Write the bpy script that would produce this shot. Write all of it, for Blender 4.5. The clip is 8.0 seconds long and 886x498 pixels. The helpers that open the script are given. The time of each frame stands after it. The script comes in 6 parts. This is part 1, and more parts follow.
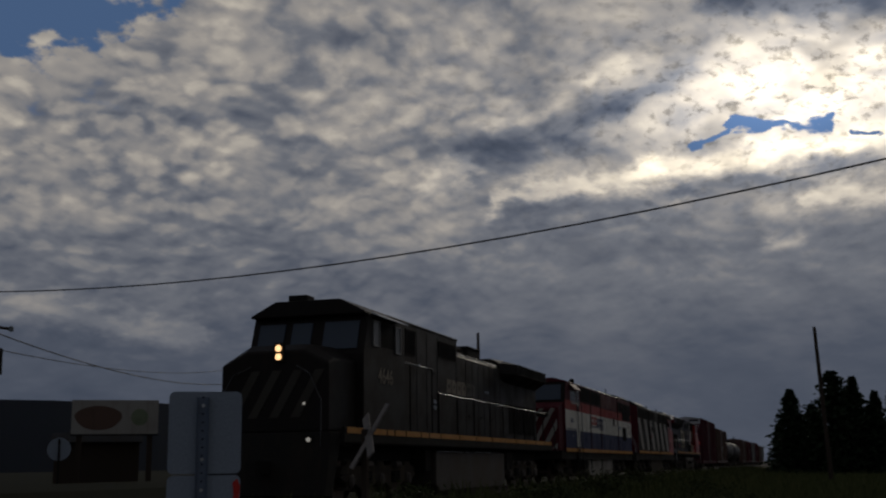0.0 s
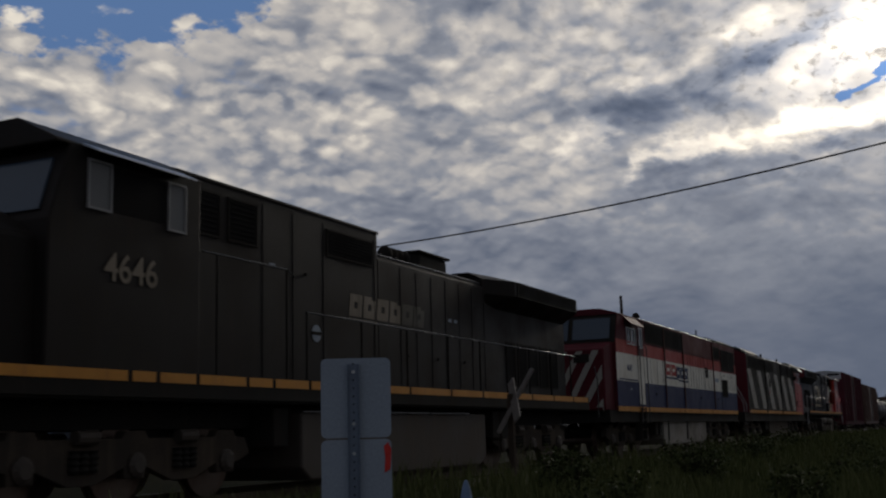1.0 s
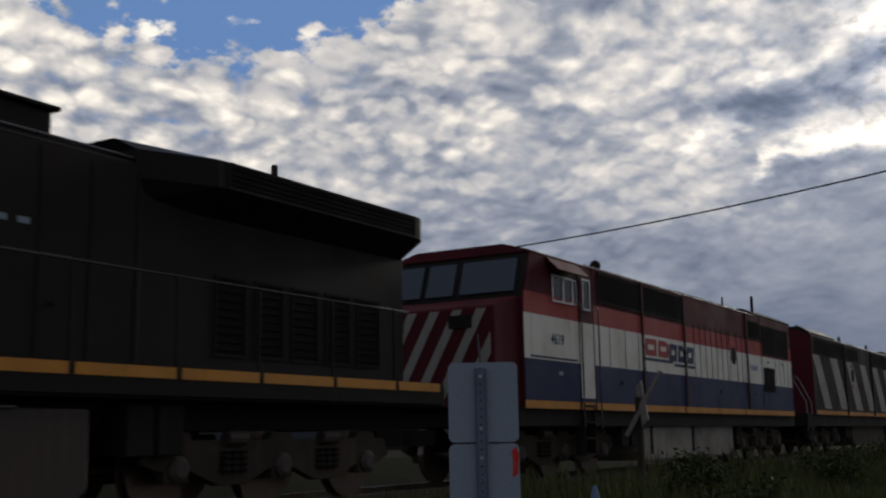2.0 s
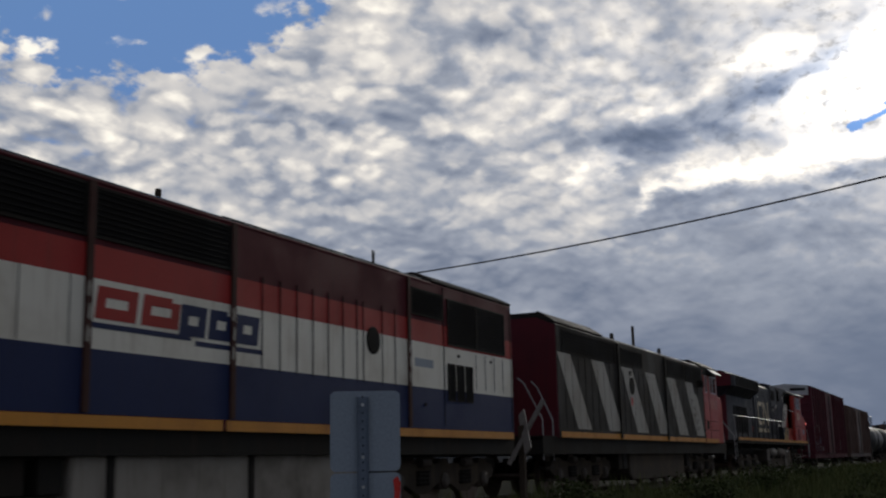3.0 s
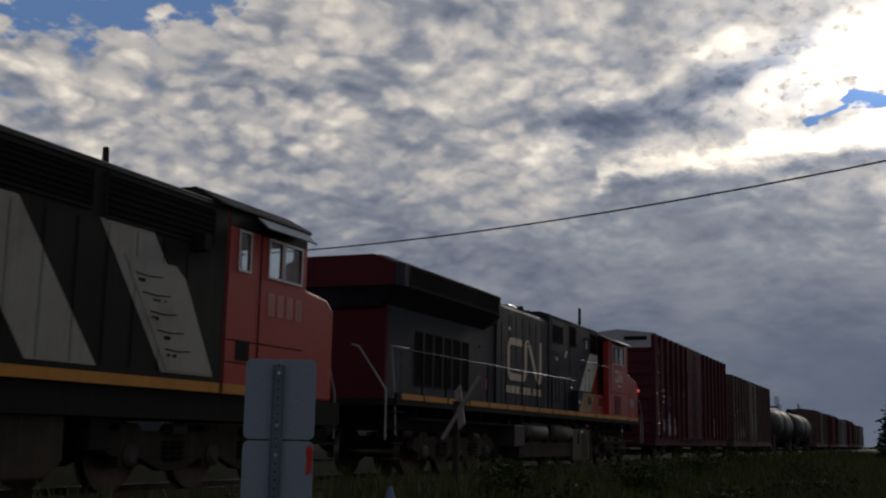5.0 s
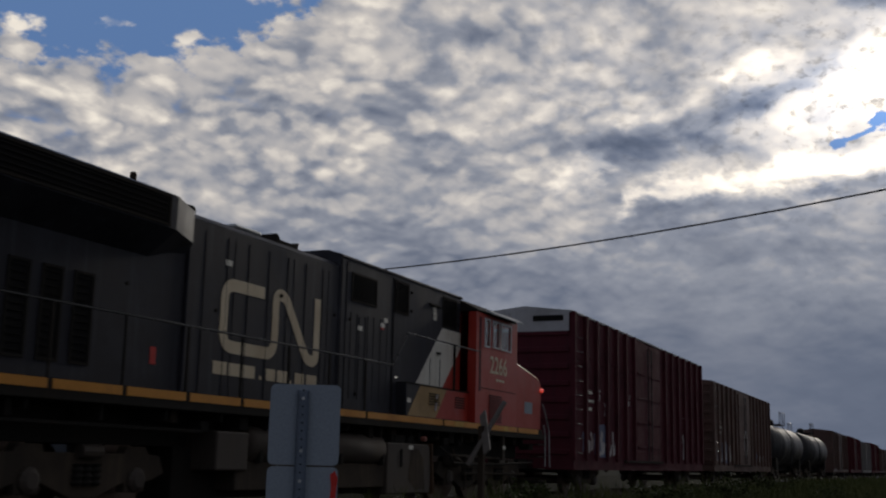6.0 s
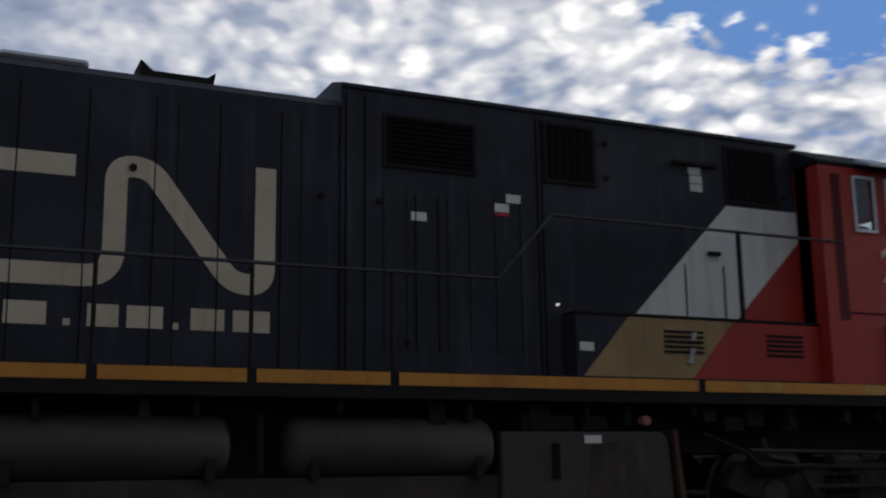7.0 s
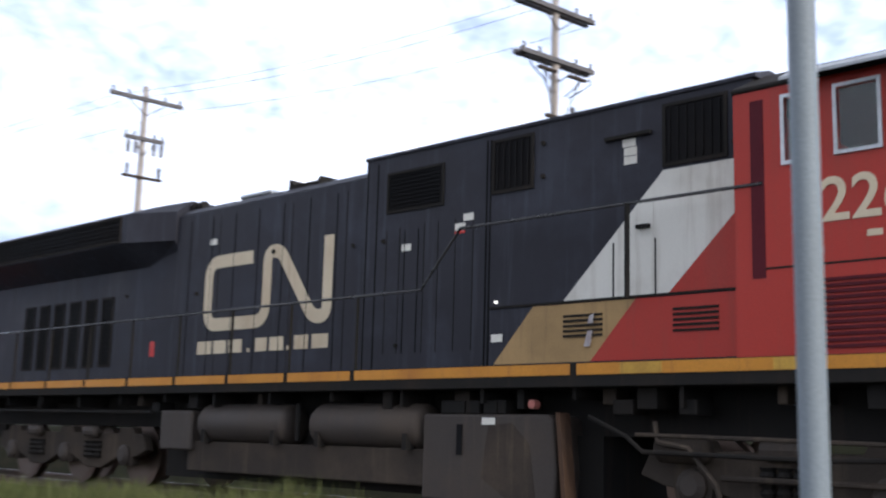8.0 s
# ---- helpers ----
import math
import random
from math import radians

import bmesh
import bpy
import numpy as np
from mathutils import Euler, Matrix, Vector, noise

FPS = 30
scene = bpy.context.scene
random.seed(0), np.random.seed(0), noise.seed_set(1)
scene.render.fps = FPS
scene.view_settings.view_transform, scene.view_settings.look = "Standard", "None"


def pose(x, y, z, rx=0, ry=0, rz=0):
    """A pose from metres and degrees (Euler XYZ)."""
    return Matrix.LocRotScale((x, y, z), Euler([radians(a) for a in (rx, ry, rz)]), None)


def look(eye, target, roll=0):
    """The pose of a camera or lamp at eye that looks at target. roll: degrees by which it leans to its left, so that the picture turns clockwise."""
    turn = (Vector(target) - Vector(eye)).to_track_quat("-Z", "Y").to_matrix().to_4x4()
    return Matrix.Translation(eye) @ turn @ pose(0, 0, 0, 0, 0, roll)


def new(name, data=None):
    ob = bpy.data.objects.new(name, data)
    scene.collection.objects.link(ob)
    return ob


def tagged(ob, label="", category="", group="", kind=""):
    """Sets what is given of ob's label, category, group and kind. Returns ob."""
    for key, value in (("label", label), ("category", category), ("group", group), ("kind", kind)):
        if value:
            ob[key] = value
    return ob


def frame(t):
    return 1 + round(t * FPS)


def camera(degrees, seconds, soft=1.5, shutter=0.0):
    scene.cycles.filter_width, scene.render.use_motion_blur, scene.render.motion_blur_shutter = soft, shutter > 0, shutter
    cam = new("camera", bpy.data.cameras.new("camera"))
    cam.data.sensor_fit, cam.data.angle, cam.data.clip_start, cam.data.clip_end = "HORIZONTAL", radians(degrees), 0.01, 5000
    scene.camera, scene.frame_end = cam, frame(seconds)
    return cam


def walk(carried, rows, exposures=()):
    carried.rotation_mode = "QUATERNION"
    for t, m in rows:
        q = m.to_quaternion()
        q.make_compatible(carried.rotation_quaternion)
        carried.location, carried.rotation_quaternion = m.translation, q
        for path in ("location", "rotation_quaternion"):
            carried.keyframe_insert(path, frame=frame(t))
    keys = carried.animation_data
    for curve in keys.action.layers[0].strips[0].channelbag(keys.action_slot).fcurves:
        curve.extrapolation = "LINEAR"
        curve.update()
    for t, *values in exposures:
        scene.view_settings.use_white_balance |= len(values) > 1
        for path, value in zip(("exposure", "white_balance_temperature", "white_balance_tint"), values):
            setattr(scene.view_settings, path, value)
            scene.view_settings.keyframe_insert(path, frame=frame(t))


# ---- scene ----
# x runs along the track, y across it, z up; the train comes from +x and leaves towards -x
cam = camera(43.28, 8.0, soft=2.2, shutter=0.12)
walk(cam, [
    (0.0, pose(0.013, 0.026, 1.604, 100.98, 0.77, -72.49)),
    (0.5, pose(-0.014, 0.018, 1.596, 100.78, 1.39, -67.46)),
    (1.0, pose(-0.021, 0.021, 1.587, 99.39, 1.46, -65.11)),
    (1.5, pose(-0.017, 0.047, 1.596, 98.90, 1.73, -60.21)),
    (1.7, pose(-0.015, 0.047, 1.604, 99.49, 0.99, -58.52)),
    (2.8, pose(-0.011, -0.002, 1.605, 100.65, 1.16, -62.80)),
    (3.0, pose(-0.019, 0.012, 1.606, 100.92, 1.27, -64.56)),
    (3.5, pose(-0.012, -0.005, 1.607, 101.07, 1.35, -66.04)),
    (4.0, pose(0.015, -0.034, 1.592, 100.19, 1.90, -69.61)),
    (4.5, pose(0.057, -0.092, 1.600, 99.55, 1.78, -68.79)),
    (5.0, pose(0.065, -0.160, 1.600, 99.62, -1.08, -67.36)),
    (5.2, pose(0.087, -0.194, 1.613, 100.10, -1.75, -66.67)),
    (6.3, pose(0.077, -0.094, 1.609, 101.21, -0.68, -65.14)),
    (6.5, pose(0.041, -0.031, 1.607, 101.45, -0.38, -60.39)),
    (6.8, pose(0.007, -0.009, 1.610, 102.25, 0.21, -41.04)),
    (7.0, pose(-0.022, -0.011, 1.600, 101.21, 0.72, -24.70)),
    (7.2, pose(-0.061, -0.015, 1.603, 102.50, 1.89, -8.19)),
    (7.5, pose(-0.090, -0.002, 1.623, 102.02, -0.48, 13.15)),
    (7.7, pose(-0.092, 0.002, 1.638, 101.47, -1.14, 25.95)),
    (7.8, pose(-0.078, 0.017, 1.645, 100.08, -1.20, 32.11)),
    (8.0, pose(-0.017, 0.076, 1.663, 99.71, -1.55, 43.60)),
], exposures=[(0.0, -1.0, 6750, 10), (0.5, -0.75, 6700, 10), (1.0, -0.28, 6650, 10), (1.5, 0.18, 6600, 10), (3.0, 0.20, 6450, 9),
              (3.5, 0.04, 6450, 9), (4.0, -0.18, 6600, 10), (4.5, -0.22, 6650, 10), (5.0, -0.23, 6650, 10), (6.5, -0.12, 6450, 11),
              (7.0, 0.34, 5900, 10), (7.2, 1.65, 6250, 10), (7.5, 2.12, 6080, 10), (8.0, 2.35, 6150, 11)])

SPEED = 14.706          # metres a second, towards -x
TRACK_Y = 11.2          # centre line of the track
RAIL_Z = 0.75           # top of the rails
SUN_AZ, SUN_EL = 93.0, 18.5

# ---- world: altocumulus with a low sun behind it ----


class Nodes:
    """Short hand for wiring a node tree."""

    def __init__(self, tree):
        self.t = tree

    def put(self, value, socket):
        if isinstance(value, bpy.types.NodeSocket):
            self.t.links.new(value, socket)
        else:
            socket.default_value = value

    def m(self, op, *args, clamp=False):
        n = self.t.nodes.new("ShaderNodeMath")
        n.operation, n.use_clamp = op, clamp
        for a, s in zip(args, n.inputs):
            self.put(a, s)
        return n.outputs[0]

    def v(self, op, *args):
        n = self.t.nodes.new("ShaderNodeVectorMath")
        n.operation = op
        for a, s in zip(args, n.inputs):
            self.put(a, s)
        return n.outputs["Value"] if op in ("DOT_PRODUCT", "LENGTH") else n.outputs[0]

    def scale(self, vec, k):
        n = self.t.nodes.new("ShaderNodeVectorMath")
        n.operation = "SCALE"
        self.put(vec, n.inputs[0])
        self.put(k, n.inputs["Scale"])
        return n.outputs[0]

    def xyz(self, x, y, z):
        n = self.t.nodes.new("ShaderNodeCombineXYZ")
        for a, s in zip((x, y, z), n.inputs):
            self.put(a, s)
        return n.outputs[0]

    def noise(self, vec, scale, detail=4.0, rough=0.55, distort=0.0, colour=False):
        n = self.t.nodes.new("ShaderNodeTexNoise")
        self.put(vec, n.inputs["Vector"])
        n.inputs["Scale"].default_value, n.inputs["Detail"].default_value = scale, detail
        n.inputs["Roughness"].default_value, n.inputs["Distortion"].default_value = rough, distort
        return n.outputs["Color" if colour else "Fac"]

    def ramp(self, value, a, b, c=0.0, d=1.0, smooth=True):
        n = self.t.nodes.new("ShaderNodeMapRange")
        n.interpolation_type = "SMOOTHSTEP" if smooth else "LINEAR"
        for x, s in zip((value, a, b, c, d), n.inputs):
            self.put(x, s)
        return n.outputs[0]

    def mix(self, f, a, b, mode="MIX"):
        n = self.t.nodes.new("ShaderNodeMix")
        n.data_type, n.blend_type = "RGBA", mode
        self.put(f, n.inputs[0])
        for x, s in ((a, n.inputs[6]), (b, n.inputs[7])):
            self.put((*x, 1.0) if isinstance(x, tuple) and len(x) == 3 else x, s)
        return n.outputs[2]


def make_world():
    world = bpy.data.worlds.new("sky")
    scene.world = world
    world.use_nodes = True
    tree = world.node_tree
    tree.nodes.clear()
    k = Nodes(tree)
    way = k.v("NORMALIZE", tree.nodes.new("ShaderNodeTexCoord").outputs["Generated"])
    sep = tree.nodes.new("ShaderNodeSeparateXYZ")
    tree.links.new(way, sep.inputs[0])
    x, y, z = sep.outputs
    up = k.m("MAXIMUM", z, 0.0)
    az = k.m("MULTIPLY", k.m("ARCTAN2", x, y), 57.2958)
    el = k.m("MULTIPLY", k.m("ARCSINE", z), 57.2958)
    lift = k.m("ADD", up, 0.38)
    flat = k.xyz(k.m("DIVIDE", x, lift), k.m("DIVIDE", y, lift), 0.0)
    wide = k.noise(flat, 3.8, 2.0, 0.5, colour=True)
    bent = k.v("ADD", flat, k.scale(k.v("SUBTRACT", wide, (0.5, 0.5, 0.5)), 0.08))
    ragged = tree.nodes.new("ShaderNodeSeparateXYZ")
    tree.links.new(k.noise(flat, 13.0, 4.0, 0.6, colour=True), ragged.inputs[0])
    az_r = k.m("ADD", az, k.m("MULTIPLY", k.m("SUBTRACT", ragged.outputs[0], 0.5), 5.0))
    el_r = k.m("ADD", el, k.m("MULTIPLY", k.m("SUBTRACT", ragged.outputs[1], 0.5), 2.6))

    az_s = k.m("ADD", az, k.m("MULTIPLY", k.m("SUBTRACT", ragged.outputs[2], 0.5), 2.4))
    el_s = k.m("ADD", el, k.m("MULTIPLY", k.m("SUBTRACT", ragged.outputs[0], 0.5), 1.3))

    def line(a0, e0, a1, e1, w, calm=False):
        """1 along a ragged streak of sky between two directions, 0 beyond w degrees of it."""
        da, de = a1 - a0, e1 - e0
        n2 = da * da + de * de
        p, q = k.m("SUBTRACT", az_s if calm else az_r, a0), k.m("SUBTRACT", el_s if calm else el_r, e0)
        t = k.m("ADD", k.m("MULTIPLY", p, da / n2), k.m("MULTIPLY", q, de / n2), clamp=True)
        x_, y_ = k.m("SUBTRACT", p, k.m("MULTIPLY", t, da)), k.m("SUBTRACT", q, k.m("MULTIPLY", t, de))
        d2 = k.m("ADD", k.m("MULTIPLY", x_, x_), k.m("MULTIPLY", y_, y_))
        return k.m("EXPONENT", k.m("MULTIPLY", d2, -1.0 / (w * w)))

    def blob(a0, e0, wa, we, tilt=0.0):
        """1 in the middle of an oval of sky, 0 outside; degrees."""
        a, e = k.m("SUBTRACT", az, a0), k.m("SUBTRACT", el, e0)
        c, s = math.cos(radians(tilt)), math.sin(radians(tilt))
        p = k.m("ADD", k.m("MULTIPLY", a, c / wa), k.m("MULTIPLY", e, s / wa))
        q = k.m("SUBTRACT", k.m("MULTIPLY", e, c / we), k.m("MULTIPLY", a, s / we))
        return k.m("EXPONENT", k.m("MULTIPLY", k.m("ADD", k.m("MULTIPLY", p, p), k.m("MULTIPLY", q, q)), -1.0))

    fine = k.noise(bent, 21.0, 5.0, 0.55, 0.12)
    mid = k.noise(bent, 9.0, 3.0, 0.5, 0.1)
    puffs = k.m("ADD", k.m("MULTIPLY", fine, 0.55), k.m("MULTIPLY", mid, 0.45))
    relief = k.m("SUBTRACT", k.noise(bent, 20.0, 2.0, 0.45), k.noise(k.v("ADD", bent, (0.015, 0.003, 0.0)), 20.0, 2.0, 0.45))
    bands = k.noise(bent, 4.5, 2.5, 0.5)
    cells = tree.nodes.new("ShaderNodeTexVoronoi")
    cells.feature = "SMOOTH_F1"
    cells.inputs["Scale"].default_value, cells.inputs["Smoothness"].default_value = 23.0, 0.28
    loose = k.scale(k.v("SUBTRACT", k.noise(flat, 24.0, 3.0, 0.6, colour=True), (0.5, 0.5, 0.5)), 0.036)
    k.put(k.v("ADD", bent, loose), cells.inputs["Vector"])
    raw = k.m("SUBTRACT", 0.42, cells.outputs["Distance"])
    lumps = k.m("MULTIPLY", k.m("SUBTRACT", k.ramp(raw, -0.20, 0.16), 0.66), k.m("MULTIPLY", k.m("MULTIPLY", k.ramp(az, 90.0, 54.0, 0.35, 1.0), k.ramp(az, 24.0, -5.0, 1.0, 0.3)), k.ramp(el, 6.0, 16.0, 0.1, 1.0, False)))
    near = blob(46.0, 22.0, 20.0, 10.0)
    # how thick the layer is: broken round the blue opening, closed towards the sun
    # the blue opening: a bay whose lower edge is lowest at 47 degrees
    off = k.m("SUBTRACT", az_s, 47.0)
    shore = k.m("ADD", 19.5, k.m("MULTIPLY", k.m("MULTIPLY", off, off), 0.026))
    frayed = k.m("ADD", el_r, k.m("MULTIPLY", k.m("SUBTRACT", k.noise(flat, 34.0, 3.0, 0.6), 0.5), 5.0))
    opening = k.ramp(k.m("SUBTRACT", frayed, shore), -1.6, 2.0)
    slit = k.m("MAXIMUM", line(85.4, 15.5, 87.8, 16.3, 0.20, True), k.m("MAXIMUM", line(87.8, 16.35, 92.6, 16.3, 0.36), line(93.6, 15.65, 94.6, 15.55, 0.2, True)))
    west = k.ramp(az, 24.0, -10.0)
    closed = k.m("SUBTRACT", 0.36, k.m("MULTIPLY", blob(40.0, 20.0, 16.0, 12.0), 0.13))
    closed = k.m("SUBTRACT", closed, k.m("ADD", k.m("MULTIPLY", west, 0.05), k.m("MULTIPLY", blob(19.5, 23.0, 3.0, 3.0), 0.18)))
    thick = k.m("ADD", k.m("ADD", puffs, k.m("MULTIPLY", k.m("SUBTRACT", bands, 0.5), 0.20)), closed)
    thick = k.m("ADD", thick, k.m("MULTIPLY", raw, k.m("MULTIPLY", near, 0.62)))
    thick = k.m("SUBTRACT", thick, k.m("ADD", k.m("MULTIPLY", opening, 0.50), k.m("MULTIPLY", slit, 0.56)))
    cover = k.ramp(thick, 0.36, 0.62)
    # thin parts and sunward flanks are bright, thick parts grey; softer and duller towards the horizon
    glow = k.m("ADD", k.m("MULTIPLY", blob(91.0, 17.9, 6.4, 2.9, 2.0), 1.7), k.m("MULTIPLY", blob(88.0, 19.0, 18.0, 8.0), 0.24))
    streak = k.m("ADD", line(75.3, 13.4, 83.8, 14.7, 0.55), line(83.8, 14.75, 96.0, 15.4, 0.62))
    streak = k.m("ADD", streak, k.m("ADD", k.m("MULTIPLY", line(71.5, 14.2, 73.6, 15.0, 0.7), 0.55), k.m("MULTIPLY", line(91.5, 12.7, 97.0, 12.6, 0.6), 0.9)))
    streak = k.m("ADD", streak, k.m("MULTIPLY", line(75.5, 17.3, 84.5, 20.4, 0.55), 0.5))
    streak = k.m("ADD", streak, k.m("MULTIPLY", k.m("ADD", line(89.3, 12.2, 90.0, 12.2, 0.5, True), line(89.6, 10.7, 90.6, 10.7, 0.4, True)), 0.55))
    dark = k.m("ADD", k.m("MULTIPLY", line(74.0, 15.4, 81.8, 17.9, 0.85, True), 1.25), k.m("MULTIPLY", line(81.8, 17.9, 85.9, 19.5, 0.55, True), 0.9))
    dark = k.m("ADD", dark, k.m("MULTIPLY", line(76.5, 15.5, 84.6, 16.3, 0.6), 0.4))
    dark = k.m("ADD", dark, k.m("MULTIPLY", k.m("ADD", line(76.0, 12.5, 85.0, 13.4, 0.6), line(85.0, 13.6, 94.0, 14.4, 0.5)), 0.6))
    dark = k.m("ADD", dark, k.m("MULTIPLY", line(87.0, 22.8, 98.0, 21.6, 1.0), 1.5))
    gain = k.m("MULTIPLY", k.ramp(az, 84.0, 58.0, 0.66, 1.0), k.m("MULTIPLY", k.ramp(el, 4.5, 16.0, 0.12, 1.0, False), k.ramp(az, 24.0, -5.0, 1.0, 0.45)))
    curds = k.m("SUBTRACT", k.ramp(fine, 0.33, 0.60), 0.60)
    light = k.m("ADD", k.m("MULTIPLY", curds, 0.11), k.m("MULTIPLY", k.m("SUBTRACT", mid, 0.5), 0.42))
    light = k.m("MULTIPLY", k.m("ADD", light, k.m("MULTIPLY", relief, 0.6)), gain)
    light = k.m("ADD", light, k.m("MULTIPLY", lumps, 0.19))
    light = k.m("ADD", light, k.m("MULTIPLY", k.m("SUBTRACT", bands, 0.5), k.ramp(el, 2.0, 13.0, 0.20, 0.42, False)))
    light = k.m("ADD", light, k.ramp(el, 2.0, 16.0, 0.205, 0.535))
    light = k.m("ADD", light, k.m("MULTIPLY", k.ramp(az, 70.0, 50.0, 0.0, 0.10), k.ramp(el, 7.0, 15.0, -0.5, 1.0)))
    light = k.m("ADD", light, k.m("MULTIPLY", line(50.0, 8.0, 60.0, 6.6, 0.8), 0.20))
    light = k.m("ADD", light, k.m("ADD", k.m("MULTIPLY", glow, 0.14), k.m("MULTIPLY", streak, 0.30)))
    light = k.m("SUBTRACT", light, k.m("ADD", k.m("MULTIPLY", dark, 0.23), k.m("MULTIPLY", west, k.ramp(el, 6.0, 19.0, 0.02, 0.28))))
    tone = tree.nodes.new("ShaderNodeValToRGB")
    tone.color_ramp.elements[0].position, tone.color_ramp.elements[0].color = 0.0, (0.066, 0.090, 0.145, 1)
    tone.color_ramp.elements[1].position, tone.color_ramp.elements[1].color = 1.0, (1.20, 1.11, 0.95, 1)
    for at, rgb in ((0.22, (0.138, 0.166, 0.232)), (0.42, (0.275, 0.298, 0.356)), (0.66, (0.60, 0.57, 0.545))):
        tone.color_ramp.elements.new(at).color = (*rgb, 1)
    tree.links.new(light, tone.inputs[0])
    sky = tree.nodes.new("ShaderNodeTexSky")
    sky.sky_type, sky.sun_disc = "NISHITA", False
    sky.sun_elevation, sky.sun_rotation = radians(SUN_EL), radians(SUN_AZ)
    blue = k.mix(1.0, sky.outputs[0], (0.085, 0.085, 0.10), "MULTIPLY")
    blue = k.mix(1.0, blue, (0.13, 0.23, 0.46), "DARKEN")
    blue = k.mix(0.55, blue, (0.098, 0.195, 0.40))
    blue = k.scale(blue, k.m("ADD", 1.0, k.m("MULTIPLY", glow, 0.9)))
    # the bright veil before the sun is mottled by small scraps of cloud
    specks = k.noise(bent, 52.0, 4.0, 0.6, 0.2)
    scraps = k.m("MULTIPLY", k.ramp(specks, 0.30, 0.50, 0.38, 1.0), k.ramp(mid, 0.34, 0.52, 0.6, 1.0))
    shine_up = k.m("ADD", k.m("ADD", 1.0, k.m("MULTIPLY", glow, k.m("SUBTRACT", k.m("MULTIPLY", scraps, 2.1), 0.45))), k.m("MULTIPLY", streak, 0.45))
    shine_up = k.m("MAXIMUM", shine_up, 0.45)
    warm = k.mix(k.m("MULTIPLY", k.m("ADD", glow, streak), 0.5, clamp=True), (1.0, 1.0, 1.0), (1.0, 0.965, 0.89))
    sunlit = k.v("MULTIPLY", k.scale(tone.outputs[0], shine_up), warm)
    colour = k.mix(cover, blue, sunlit)
    # the layer thickens to an even grey overhead and behind the viewer
    even = k.m("MAXIMUM", k.ramp(el, 30.0, 45.0), k.ramp(y, -0.12, -0.45), clamp=True)
    colour = k.mix(even, colour, (0.180, 0.188, 0.210))
    shine = tree.nodes.new("ShaderNodeBackground")
    tree.links.new(colour, shine.inputs[0])
    shine.inputs[1].default_value = 1.0
    out = tree.nodes.new("ShaderNodeOutputWorld")
    tree.links.new(shine.outputs[0], out.inputs[0])


make_world()
sun = new("sun", bpy.data.lights.new("sun", "SUN"))
sun.data.energy, sun.data.angle, sun.data.color = 0.5, radians(14.0), (1.0, 0.93, 0.82)
sun.matrix_world = look((0, 0, 0), (-math.sin(radians(SUN_AZ)) * math.cos(radians(SUN_EL)),
                                    -math.cos(radians(SUN_AZ)) * math.cos(radians(SUN_EL)), -math.sin(radians(SUN_EL))))

# ---- materials ----


def paint(name, rgb, rough=0.5, metal=0.0, gloss=0.3, grime=0.35, dirt=(0.05, 0.042, 0.035), streak=True, grain=0.25, bump=0.15, fine=60.0):
    """A worn surface: broad grime, fine grain, streaks that run down, slight relief."""
    mat = bpy.data.materials.new(name)
    mat.use_nodes = True
    tree = mat.node_tree
    k = Nodes(tree)
    bsdf = tree.nodes["Principled BSDF"]
    at = tree.nodes.new("ShaderNodeTexCoord").outputs["Object"]
    broad = k.noise(at, 0.9, 4.0, 0.6)
    small = k.noise(at, fine, 3.0, 0.6)
    f = k.ramp(broad, 0.42, 0.75, 0.0, grime)
    if streak:
        run = k.noise(k.v("MULTIPLY", at, (7.0, 7.0, 0.5)), 1.0, 3.0, 0.6)
        f = k.m("ADD", f, k.ramp(run, 0.52, 0.72, 0.0, grime * 0.7), clamp=True)
    base = k.mix(f, rgb, dirt)
    base = k.mix(1.0, base, k.mix(small, (1 - grain, 1 - grain, 1 - grain), (1 + grain, 1 + grain, 1 + grain)), "MULTIPLY")
    k.put(base, bsdf.inputs["Base Color"])
    k.put(k.ramp(broad, 0.3, 0.8, rough - 0.08, min(1.0, rough + 0.2)), bsdf.inputs["Roughness"])
    bsdf.inputs["Metallic"].default_value = metal
    bsdf.inputs["Specular IOR Level"].default_value = gloss
    if bump:
        b = tree.nodes.new("ShaderNodeBump")
        b.inputs["Strength"].default_value, b.inputs["Distance"].default_value = bump, 0.01
        k.put(k.m("ADD", small, broad), b.inputs["Height"])
        tree.links.new(b.outputs[0], bsdf.inputs["Normal"])
    return mat


def glowing(name, rgb, strength):
    mat = bpy.data.materials.new(name)
    mat.use_nodes = True
    bsdf = mat.node_tree.nodes["Principled BSDF"]
    bsdf.inputs["Emission Color"].default_value = (*rgb, 1)
    bsdf.inputs["Emission Strength"].default_value = strength
    return mat


def glassy(name, rgb, rough=0.05):
    mat = bpy.data.materials.new(name)
    mat.use_nodes = True
    bsdf = mat.node_tree.nodes["Principled BSDF"]
    bsdf.inputs["Base Color"].default_value = (*rgb, 1)
    bsdf.inputs["Roughness"].default_value = rough
    bsdf.inputs["Specular IOR Level"].default_value = 0.3
    return mat


def clear_glass(name):
    mat = bpy.data.materials.new(name)
    mat.use_nodes = True
    bsdf = mat.node_tree.nodes["Principled BSDF"]
    bsdf.inputs["Base Color"].default_value = (0.85, 0.9, 0.9, 1)
    bsdf.inputs["Roughness"].default_value = 0.02
    bsdf.inputs["Transmission Weight"].default_value = 1.0
    bsdf.inputs["IOR"].default_value = 1.45
    return mat


